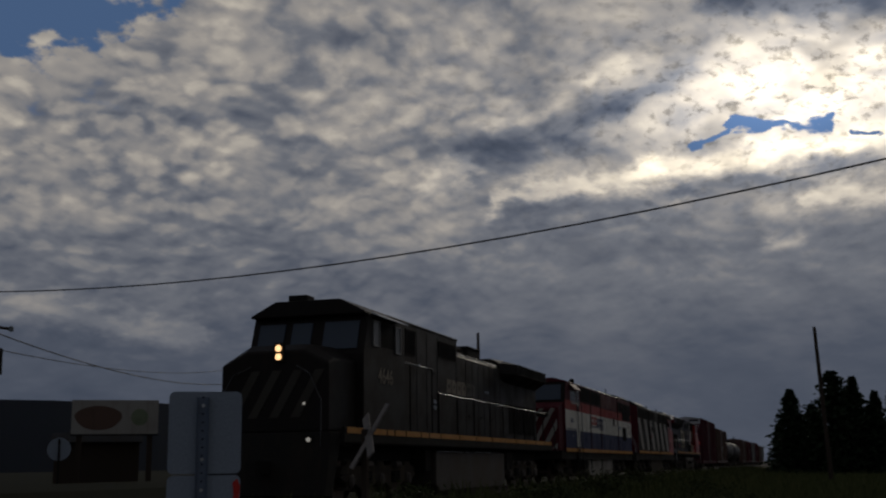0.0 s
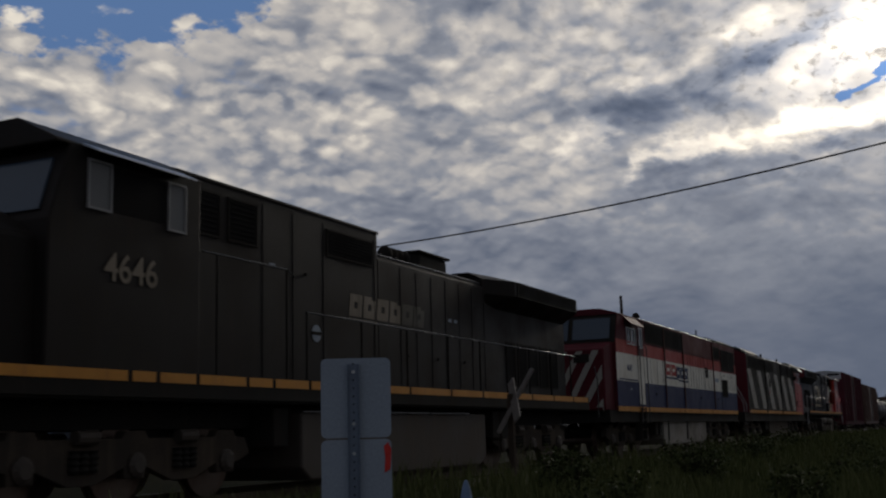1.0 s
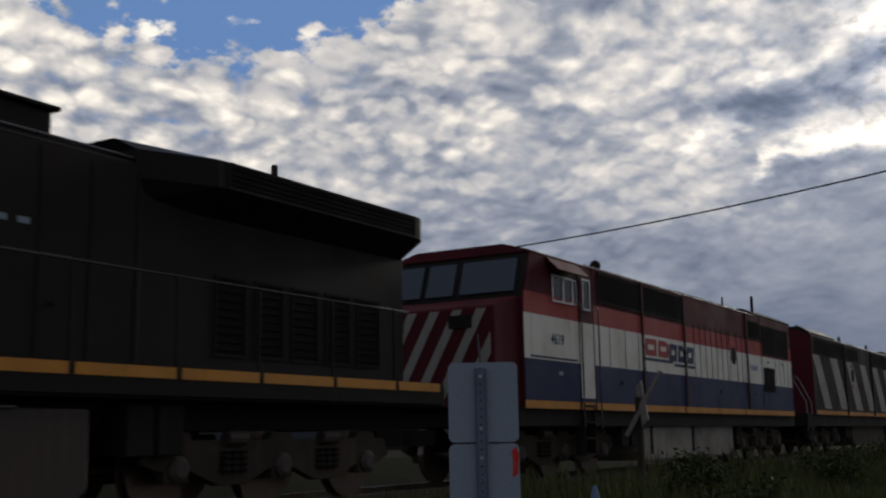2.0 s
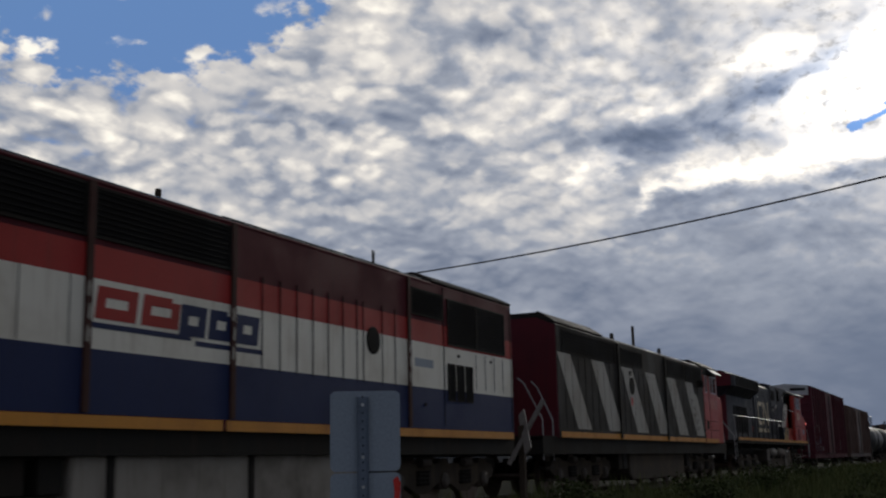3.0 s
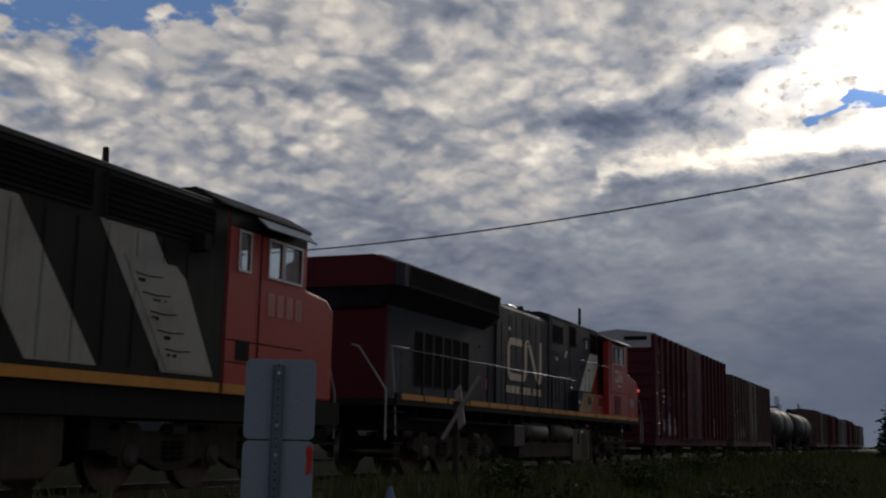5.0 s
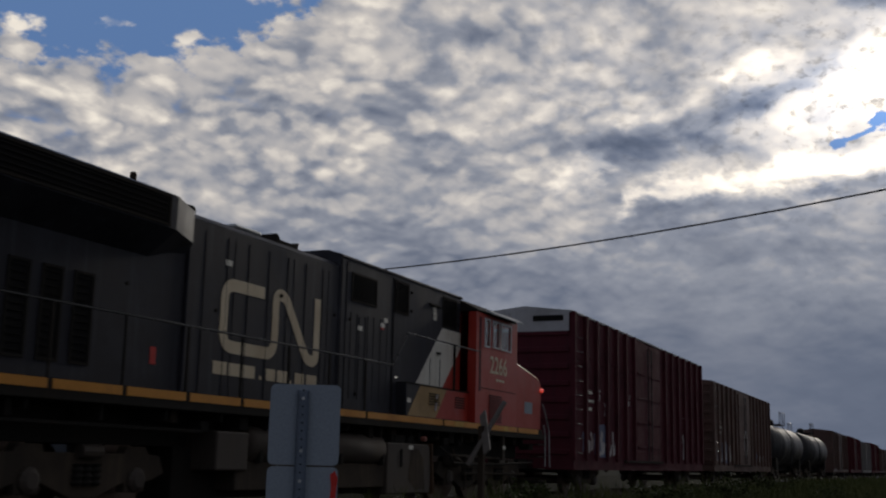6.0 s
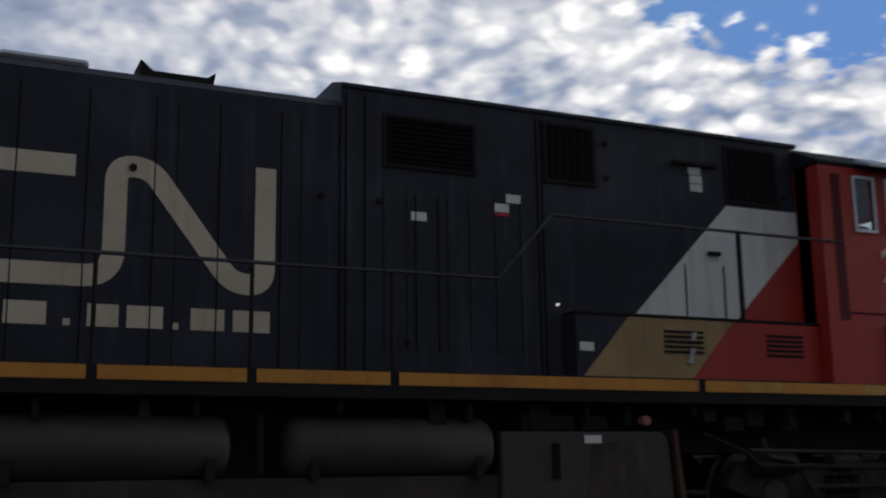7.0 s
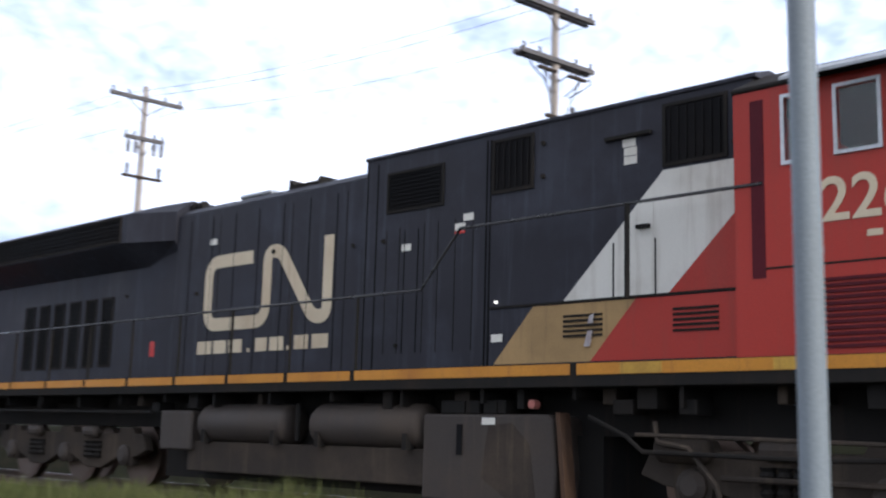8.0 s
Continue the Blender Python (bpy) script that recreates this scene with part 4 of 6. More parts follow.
    def blocks(self, name, u0, u1, z0, z1, mats, y, lean=0.14, label=""):
        """A maker's mark as a row of plain slanted frames, not letters."""
        n = len(mats)
        w, h = (u1 - u0) / n, z1 - z0
        for i, mat in enumerate(mats):
            a, b = u0 + i * w, u0 + (i + 0.88) * w
            t = min(0.17, w * 0.31)
            bm = bme()
            for p0, p1, q0, q1 in ((a, a + t, 0.0, 1.0), (b - t, b, 0.0, 1.0), (a + t, b - t, 0.66, 1.0), (a + t, b - t, 0.0, 0.36)):
                if i % 2 and p0 == b - t:
                    q0, q1 = 0.0, 0.86
                pts = [(p0 + lean * h * q0, z0 + h * q0), (p1 + lean * h * q0, z0 + h * q0), (p1 + lean * h * q1, z0 + h * q1), (p0 + lean * h * q1, z0 + h * q1)]
                prism_y(bm, [(u - self.u0, z) for u, z in pts], y - 0.004, y + 0.002)
            part(name, bm, mat, self.root, label)


def ribbon(pts, radius, steps=6):
    """The points of a path with rounded corners."""
    out = [Vector(pts[0])]
    for a, b, c in zip(pts, pts[1:], pts[2:]):
        a, b, c = Vector(a), Vector(b), Vector(c)
        r = min(radius, (a - b).length * 0.49, (c - b).length * 0.49)
        p, q = b + (a - b).normalized() * r, b + (c - b).normalized() * r
        for i in range(steps + 1):
            t = i / steps
            out.append(p * (1 - t) ** 2 + b * 2 * t * (1 - t) + q * t * t)
    return out + [Vector(pts[-1])]


def mirrored_roof(edge, z_edge, top, z_top):
    return [(-edge, z_edge - 0.05), (edge, z_edge - 0.05), (edge, z_edge), (top, z_top), (-top, z_top), (-edge, z_edge)]


# -- leading engine: dark green and black, wide nose, cab first --
def engine_green():
    c = Car("locomotive", "dark weathered diesel locomotive with a wide striped nose and lit headlights", "locomotive", 34.0)
    H = -1.07
    c.box("platform", FRAME, 23.3, 45.4, -1.5, 1.5, 1.36, 1.62, bevel=0.01)
    c.box("side_sill", FRAME, 23.3, 45.3, NEAR, -1.5, 1.40, 1.74)
    c.box("side_sill", FRAME, 23.9, 45.3, 1.5, -NEAR, 1.40, 1.74)
    c.sill(23.4, 45.2, 1.60, 1.735, (26.0, 26.55, 27.4, 28.6, 29.3, 30.35, 32.2, 34.0, 35.9, 37.6, 39.2, 40.7, 42.3, 43.9))
    bm = bme()
    rings = []
    for u, low in ((22.90, 0.16), (23.20, 0.04), (24.65, 0.0)):
        pts = [(-1.32, 1.62), (1.32, 1.62), (1.32, 3.30 - low), (0.72, 3.66 - low * 1.4), (-0.72, 3.66 - low * 1.4), (-1.32, 3.30 - low)]
        rings.append([bm.verts.new((u - c.u0, y, z)) for y, z in pts])
    for a, b in zip(rings, rings[1:]):
        for i in range(6):
            bm.faces.new((a[i], a[(i + 1) % 6], b[(i + 1) % 6], b[i]))
    bm.faces.new(rings[0][::-1])
    bm.faces.new(rings[-1])
    part("nose", bm, GREEN, c.root, bevel=0.05)
    for i in range(4):
        y0 = -1.15 + 0.52 * i
        bm = bme()
        pts = [(-y0, 1.95), (-y0 - 0.22, 1.95), (-y0 - 0.82, 3.0), (-y0 - 0.60, 3.0)]
        pts = [(max(-1.25, y), z) for y, z in pts]
        prism_x(bm, pts, 22.886 - c.u0, 22.902 - c.u0)
        part("nose_stripe", bm, DULL, c.root, "faded pale diagonal stripe")
    c.slab("pilot", FRAME, [(22.45, 0.25), (22.85, 0.2), (23.4, 1.62), (22.75, 1.62)], -1.45, 1.45, bevel=0.02)
    # cab
    c.slab("cab_body", GREEN, [(24.56, 1.62), (27.5, 1.62), (27.5, 4.50), (24.89, 4.50), (24.56, 3.5)], -1.5, 1.5, bevel=0.03)
    c.bar("cab_roof", GREEN, mirrored_roof(1.5, 4.51, 0.85, 4.84), 24.64, 27.52, bevel=0.02)
    c.box("roof_box", FRAME, 24.75, 25.2, 0.05, 0.55, 4.82, 5.0, bevel=0.02)
    c.tube("horn_rail", FRAME, [(25.4, -0.3, 4.8), (25.4, -0.3, 4.9), (26.0, -0.3, 4.9), (26.0, -0.3, 4.8)], 0.015)
    for y0, y1 in ((-1.32, -0.42), (-0.1, 0.42), (0.62, 1.3)):
        bm = bme()
        q = [(24.575, y0, 3.62), (24.575, y1, 3.62), (24.80, y1, 4.30), (24.80, y0, 4.30)]
        a = [bm.verts.new((u - c.u0, y, z)) for u, y, z in q]
        b = [bm.verts.new((u - c.u0 + 0.05, y, z)) for u, y, z in q]
        _skin(bm, a, b)
        part("windscreen", bm, BLUEGLASS, c.root, "dark windscreen", at=pose(-0.012, 0, 0))
    c.window(25.22, 25.60, 3.75, 4.33, -1.5, frame_mat=PALERAIL, thin=0.03, glass=SKYPANE)
    # darkness inside the cab painted as a black panel on the solid side
    c.panel("side_opening", GRATE, seg(25.68, 26.70, 3.75, 4.33), -1.5, "flat black panel for the dark open cab window")
    c.window(26.78, 27.12, 3.70, 4.33, -1.5, frame_mat=PALERAIL, thin=0.03, glass=SKYPANE)
    bm = bme()
    prism_x(bm, [(-1.5, 4.50), (-1.74, 4.40), (-1.74, 4.42), (-1.5, 4.53)], 25.1 - c.u0, 27.1 - c.u0)
    part("sun_visor", bm, STEEL, c.root, "bright metal sun visor")
    lettering("road_number", "4646", 0.52, FADED, c.root, 25.53 - c.u0, -1.506, 2.86, "cream road number")
    c.box("lamp_housing", FRAME, 22.83, 22.93, -0.27, -0.01, 3.18, 3.62, bevel=0.02)
    for z in (3.49, 3.30):
        part("headlight", turned(bme(), [(0, 0.075), (0.02, 0.07), (0.03, 0.04)], "x", 16), LAMP, c.root, "glowing headlight", at=pose(22.80 - c.u0, -0.14, z))
    for y in (-0.95, 0.95):
        part("ditch_light", turned(bme(), [(0, 0.05), (0.03, 0.05)], "x", 12), MARKER, c.root, at=pose(22.66 - c.u0, y, 1.45))
        c.box("ditch_lamp_box", FRAME, 22.69, 23.0, y - 0.09, y + 0.09, 1.36, 1.54)
    part("number_lamp", turned(bme(), [(0, 0.035), (0.03, 0.035)], "x", 10), MARKER, c.root, at=pose(22.86 - c.u0, -0.75, 2.25))
    # nose handrails
    for y in (-1.25, 1.25):
        c.tube("grab_rail", HANDRAIL, [(22.88, y * 0.45, 3.1), (22.74, y * 0.75, 2.9), (22.66, y, 2.3), (22.66, y, 1.3)], 0.017)
    for i in range(4):
        c.box("step", FRAME, 23.35, 23.85, -1.5, -1.3, 0.35 + 0.32 * i, 0.38 + 0.32 * i)
    # hood behind the cab
    c.box("equipment_hood", GREEN, 27.5, 33.65, H, -H, 1.62, 4.74, bevel=0.03)
    c.bar("hood_roof", GREEN, mirrored_roof(1.09, 4.75, 0.8, 4.84), 27.5, 33.67, bevel=0.01)
    c.grille(27.95, 28.5, 3.90, 4.52, H, 8)
    c.grille(28.78, 29.5, 3.90, 4.52, H, 8)
    c.grille(31.75, 33.4, 4.06, 4.48, H, 7)
    c.seams((29.7, 30.6, 31.6, 33.5), 1.8, 4.6, H)
    c.box("engine_hood", GREEN, 33.65, 39.0, H, -H, 1.62, 4.22, bevel=0.02)
    c.bar("engine_roof", GREEN, [(H, 4.22), (-H, 4.22), (0.98, 4.31), (0.85, 4.35), (-0.85, 4.35), (-0.98, 4.31)], 33.65, 39.4)
    # glossy tube added for the thin highlight along the roof edge
    c.tube("roof_edge", HANDRAIL, [(33.7, -1.0, 4.325), (39.3, -1.0, 4.325)], 0.022, "thin rod for the bright highlight on the roof edge")
    c.seams([34.6 + 0.72 * i for i in range(7)], 1.8, 4.15, H)
    for i in range(4):
        c.drum("exhaust_drum", FRAME, 35.22 + 0.27 * i, 35.45 + 0.27 * i, -0.35, 4.62, 0.16)
    c.box("silencer", FRAME, 36.55, 38.05, -0.55, 0.55, 4.3, 4.80, bevel=0.08)
    c.box("silencer_cap", FRAME, 36.5, 38.12, -0.6, 0.6, 4.79, 4.85, bevel=0.02)
    c.blocks("faded_mark", 32.5, 35.7, 3.02, 3.44, (FADED, FADED, FADED, FADED, DULL, DULL), H, label="faded cream maker's mark")
    c.panel("mark_underline", FADED, seg(32.5, 33.6, 2.94, 2.98), H)
    part("round_emblem", turned(bme(), [(-0.006, 0.15), (0.0, 0.15)], "y", 24), ALUMINIUM, c.root, "round grey emblem", at=pose(31.35 - c.u0, H - 0.001, 2.61))
    c.panel("emblem_bar", FRAME, seg(31.2, 31.5, 2.58, 2.64), H, out=0.012)
    for u, z in ((29.9, 3.6), (36.9, 3.25), (37.2, 3.25)):
        c.panel("notice_plate", ALUMINIUM, seg(u, u + 0.16, z, z + 0.07), H)
    c.bolts([(31.0, 3.6), (34.9, 2.4), (36.3, 2.4), (37.7, 2.4)], H)
    # radiator end
    c.box("radiator_hood", GREEN, 39.0, 44.9, H + 0.05, -H - 0.05, 1.62, 4.1, bevel=0.02)
    bm = bme()
    low = [(38.9, -1.05), (39.9, -1.50), (44.7, -1.50), (44.9, -1.40), (44.9, 1.40), (44.7, 1.50), (39.9, 1.50), (38.9, 1.05)]
    ins = [(38.8, -0.75), (39.9, -0.95), (44.8, -0.95), (44.9, -0.9), (44.9, 0.9), (44.8, 0.95), (39.9, 0.95), (38.8, 0.75)]
    ring = lambda pts, z: [bm.verts.new((u - c.u0, y, z)) for u, y in pts]
    r0, r1, r2, r3 = ring(ins, 3.75), ring(low, 4.08), ring(low, 4.44), ring(ins, 4.60)
    for a, b in ((r0, r1), (r1, r2), (r2, r3)):
        for i in range(8):
            bm.faces.new((a[i], a[(i + 1) % 8], b[(i + 1) % 8], b[i]))
    bm.faces.new(r3)
    bm.faces.new(r0[::-1])
    part("radiator_wing", bm, GREEN, c.root)
    c.grille(40.1, 44.5, 4.12, 4.40, -1.5, 4)
    for i in range(5):
        c.grille(40.4 + 0.8 * i, 40.95 + 0.8 * i, 2.0, 3.0, H + 0.05, 9)
    c.rails([(27.55, 3.50), (29.75, 3.50), (29.95, 3.4)], [(27.9, 3.5), (29.75, 3.5)], 1.72)
    c.rails([(30.35, 2.86), (44.3, 2.84)], [(u, 2.86) for u in (30.35, 32.2, 34.0, 35.9, 37.6, 39.2, 40.7, 42.3, 43.9)], 1.72)
    # below the platform
    c.slab("fuel_tank", TANK, [(30.3, 1.24), (38.0, 1.24), (38.0, 0.35), (37.7, 0.14), (30.6, 0.14), (30.3, 0.35)], -1.42, 1.42, "dusty fuel tank", bevel=0.04)
    c.box("tank_rib", HANDRAIL, 30.3, 37.0, -1.46, -1.42, 1.235, 1.26)
    c.box("underframe", FRAME, 24.0, 44.8, -0.9, 0.9, 1.0, 1.36)
    for u in (29.6, 38.6, 39.1):
        c.box("equipment_box", FRAME, u, u + 0.42, -1.35, 1.35, 0.7, 1.3, bevel=0.02)
    c.truck(26.6, 3, 0.53)
    c.truck(41.6, 3, 0.53)
    c.coupler(45.4, 1)
    c.coupler(22.55, -1)


# -- second engine: full-width body in red, white and blue --
def engine_tricolour():
    c = Car("locomotive", "red, white and blue diesel locomotive with a full-width body", "locomotive", 58.0)
    c.box("frame", FRAME, 47.5, 68.3, -1.5, 1.5, 1.05, 1.42)
    c.slab("body", MAROON, [(48.25, 1.40), (68.2, 1.40), (68.2, 4.44), (48.6, 4.44), (48.25, 3.45)], NEAR, -NEAR, bevel=0.02)
    c.bar("roof", MAROON, mirrored_roof(1.56, 4.44, 1.0, 4.60), 48.5, 64.0, bevel=0.02)
    c.bar("rear_roof", FRAME, mirrored_roof(1.56, 4.50, 1.15, 4.70), 64.0, 68.22, bevel=0.02)
    c.slab("nose", MAROON, [(47.25, 1.40), (48.3, 1.40), (48.3, 3.52), (47.65, 3.40), (47.25, 3.25)], -1.45, 1.45, bevel=0.05)
    for i in range(7):
        y0 = -1.85 + 0.5 * i
        pts = [(y0, 1.5), (y0 + 0.2, 1.5), (y0 + 0.2 + 0.95, 3.2), (y0 + 0.95, 3.2)]
        clip = []
        for y, z in pts:
            if y < -1.38:
                z, y = z + (-1.38 - y) * 2.0, -1.38
            if y > 1.38:
                z, y = z - (y - 1.38) * 2.0, 1.38
            clip.append((-y, z))
        bm = prism_x(bme(), clip, 47.236 - c.u0, 47.254 - c.u0)
        part("nose_stripe", bm, ZEBRA_WHITE, c.root, "dirty white diagonal stripe")
    for y0, y1 in ((-1.36, -0.16), (0.0, 0.62), (0.76, 1.36)):
        bm = bme()
        q = [(48.268, y0, 3.62), (48.268, y1, 3.62), (48.50, y1, 4.28), (48.50, y0, 4.28)]
        a = [bm.verts.new((u - c.u0, y, z)) for u, y, z in q]
        b = [bm.verts.new((u - c.u0 + 0.05, y, z)) for u, y, z in q]
        _skin(bm, a, b)
        part("windscreen", bm, BLUEGLASS, c.root, "windscreen tinted to show a pale sky reflection", at=pose(-0.045, 0, 0))
    c.slab("windscreen_band", FRAME, [(48.238, 3.50), (48.568, 4.45), (48.62, 4.45), (48.30, 3.50)], -1.53, 1.53, "black band round the windscreens")
    for y in (-0.75, 0.75):
        c.box("number_box", FRAME, 47.22, 47.27, y - 0.25, y + 0.25, 2.85, 3.1, bevel=0.01)
        c.tube("grab_rail", HANDRAIL, [(47.1, y * 1.6, 2.7), (46.95, y * 1.75, 2.3), (46.95, y * 1.75, 1.2)], 0.018)
    # colour bands along the side
    c.panel("upper_band", RED, [(48.27, 3.20), (68.18, 3.20), (68.18, 3.62), (48.29, 3.62)], NEAR)
    c.panel("white_band", WHITE, [(48.26, 2.33), (68.18, 2.33), (68.18, 3.20), (48.26, 3.20)], NEAR)
    c.panel("blue_band", NAVY, [(48.26, 1.545), (68.18, 1.545), (68.18, 2.33), (48.26, 2.33)], NEAR)
    c.sill(48.2, 68.2, 1.385, 1.535, (50.75, 51.55, 57.2, 62.5))
    S = NEAR - 0.004
    c.window(49.55, 50.0, 3.55, 4.03, NEAR)
    c.window(50.08, 50.45, 3.55, 4.03, NEAR)
    c.window(50.52, 50.66, 3.55, 4.03, NEAR, thin=0.02)
    bm = prism_x(bme(), [(NEAR, 4.36), (NEAR - 0.26, 4.10), (NEAR - 0.27, 4.12), (NEAR, 4.40)], 49.3 - c.u0, 50.8 - c.u0)
    part("sun_visor", bm, MAROON, c.root, "maroon sun visor")
    c.panel("door_recess", WHITE, seg(50.82, 51.5, 1.62, 3.2), S, "white side door")
    c.panel("door_top", MAROON, seg(50.82, 51.5, 3.2, 4.25), S)
    c.window(51.0, 51.32, 3.5, 4.1, S - 0.004)
    c.seams((50.78, 51.53), 1.45, 4.4, S, 0.03)
    for u in (50.72, 51.6):
        c.tube("grab_rail", HANDRAIL, [(u, S - 0.02, 3.6), (u, S - 0.09, 3.5), (u, S - 0.09, 1.0), (u, S - 0.02, 0.9)], 0.018)
    for i in range(4):
        c.box("step", FRAME, 50.9, 51.4, NEAR - 0.03, NEAR + 0.25, 0.45 + 0.33 * i, 0.49 + 0.33 * i)
    c.box("step_frame", FRAME, 50.86, 50.9, NEAR - 0.02, NEAR + 0.2, 0.45, 1.5)
    c.box("step_frame", FRAME, 51.4, 51.44, NEAR - 0.02, NEAR + 0.2, 0.45, 1.5)
    lettering("road_number", "4619", 0.30, NAVY, c.root, 49.42 - c.u0, S - 0.002, 2.66, "dark road number")
    c.panel("notice_plate", ALUMINIUM, seg(49.75, 49.92, 2.05, 2.13), S)
    c.panel("number_line", NAVY, seg(48.5, 50.65, 2.36, 2.40), S)
    for u in (52.4, 53.3, 54.1):
        c.seams((u,), 2.35, 3.2, S, 0.008, ZEBRA_DARK)
    c.grille(51.85, 54.30, 3.74, 4.34, S, 8)
    c.grille(54.50, 57.25, 3.74, 4.32, S, 8)
    for u in (54.4, 57.35, 62.95):
        c.box("body_post", POSTPAINT, u - 0.06, u + 0.06, S - 0.035, S + 0.002, 1.56, 4.42, "rusty worn body post", bevel=0.01)
        for i, z in enumerate((2.42, 2.70, 2.98)):
            a = u - 0.05 + 0.02 * (i % 2)
            c.slab("worn_spot", ZEBRA_WHITE, [(a, z), (a + 0.05, z - 0.03), (a + 0.07, z + 0.12), (a + 0.03, z + 0.19), (a + 0.01, z + 0.1)], S - 0.039, S - 0.035)
    c.blocks("maker_mark", 54.52, 56.22, 2.71, 3.12, (RED, RED), S, label="red maker's mark")
    c.blocks("maker_mark", 56.14, 58.05, 2.65, 3.08, (NAVY, NAVY, NAVY), S, label="navy maker's mark")
    c.panel("mark_underline", NAVY, seg(54.48, 56.4, 2.59, 2.66), S)
    c.panel("mark_underline", NAVY, seg(56.5, 58.1, 2.53, 2.60), S)
    c.seams([58.1 + 0.48 * i for i in range(7)] + [61.2, 61.9, 62.4], 2.30, 3.72, S, 0.022)
    c.seams((64.5, 68.1), 1.6, 4.4, S, 0.03)
    part("round_port", turned(bme(), [(-0.02, 0.23), (-0.008, 0.25), (0, 0.25)], "y", 22), GRATE, c.root, "round dark port", at=pose(61.56 - c.u0, S, 3.06))
    c.panel("patched_name", ALUMINIUM, seg(63.2, 64.0, 2.72, 2.88), S, "grey painted-out patch")
    c.grille(63.1, 64.4, 3.75, 4.2, S, 7)
    c.grille(64.72, 66.1, 3.28, 4.16, S, 12)
    c.grille(66.2, 67.7, 3.28, 4.16, S, 12)
    for i in range(3):
        c.grille(64.7 + 0.44 * i, 64.98 + 0.44 * i, 2.15, 2.83, S, 8)
    c.seams((66.1, 66.6, 67.1, 67.6), 2.4, 3.15, S, 0.012)
    c.bolts([(65.2, 3.05), (66.9, 3.05), (53.0, 2.0), (60.2, 2.0), (63.6, 2.0)], S, 0.03)
    for i in range(14):
        c.box("roof_hatch", FRAME, 51.4 + 0.95 * i, 51.4 + 0.95 * i + 0.7, -0.95, 0.95, 4.56, 4.61 + 0.015 * (i % 3), bevel=0.02)
    c.box("roof_lip", FRAME, 57.3, 62.9, -1.40, -1.22, 4.46, 4.545, bevel=0.015)
    c.drum("exhaust", FRAME, 53.2, 53.35, -0.9, 4.75, 0.13)
    c.tube("roof_rail", HANDRAIL, [(51.5, -1.40, 4.50), (63.9, -1.40, 4.50)], 0.02)
    c.tube("antenna", FRAME, [(62.6, -1.0, 4.6), (62.6, -1.0, 4.92)], 0.03)
    # rear end
    c.box("rear_door", MAROON, 68.2, 68.24, -0.4, 0.4, 1.6, 3.6)
    for y in (-1.2, 1.2):
        c.tube("grab_rail", HANDRAIL, [(68.3, y, 3.0), (68.55, y, 2.9), (68.55, y, 1.1)], 0.018)
    c.slab("fuel_tank", PALETANK, [(54.4, 1.12), (61.6, 1.12), (61.6, 0.45), (61.3, 0.25), (54.7, 0.25), (54.4, 0.45)], -1.40, 1.40, "pale dusty fuel tank", bevel=0.04)
    for u in (55.0, 58.0):
        c.box("tank_strap", FRAME, u, u + 0.12, -1.43, -1.40, 0.4, 1.15)
    c.box("air_pipe", FRAME, 49.0, 67.5, -1.3, -1.22, 1.0, 1.08)
    for u in (53.3, 53.9, 62.0):
        c.box("equipment_box", FRAME, u, u + 0.4, -1.38, 1.38, 0.6, 1.2, bevel=0.02)
    c.truck(50.7, 3, 0.53)
    c.truck(65.2, 3, 0.53)
    c.coupler(68.4, 1)
    c.coupler(47.3, -1)


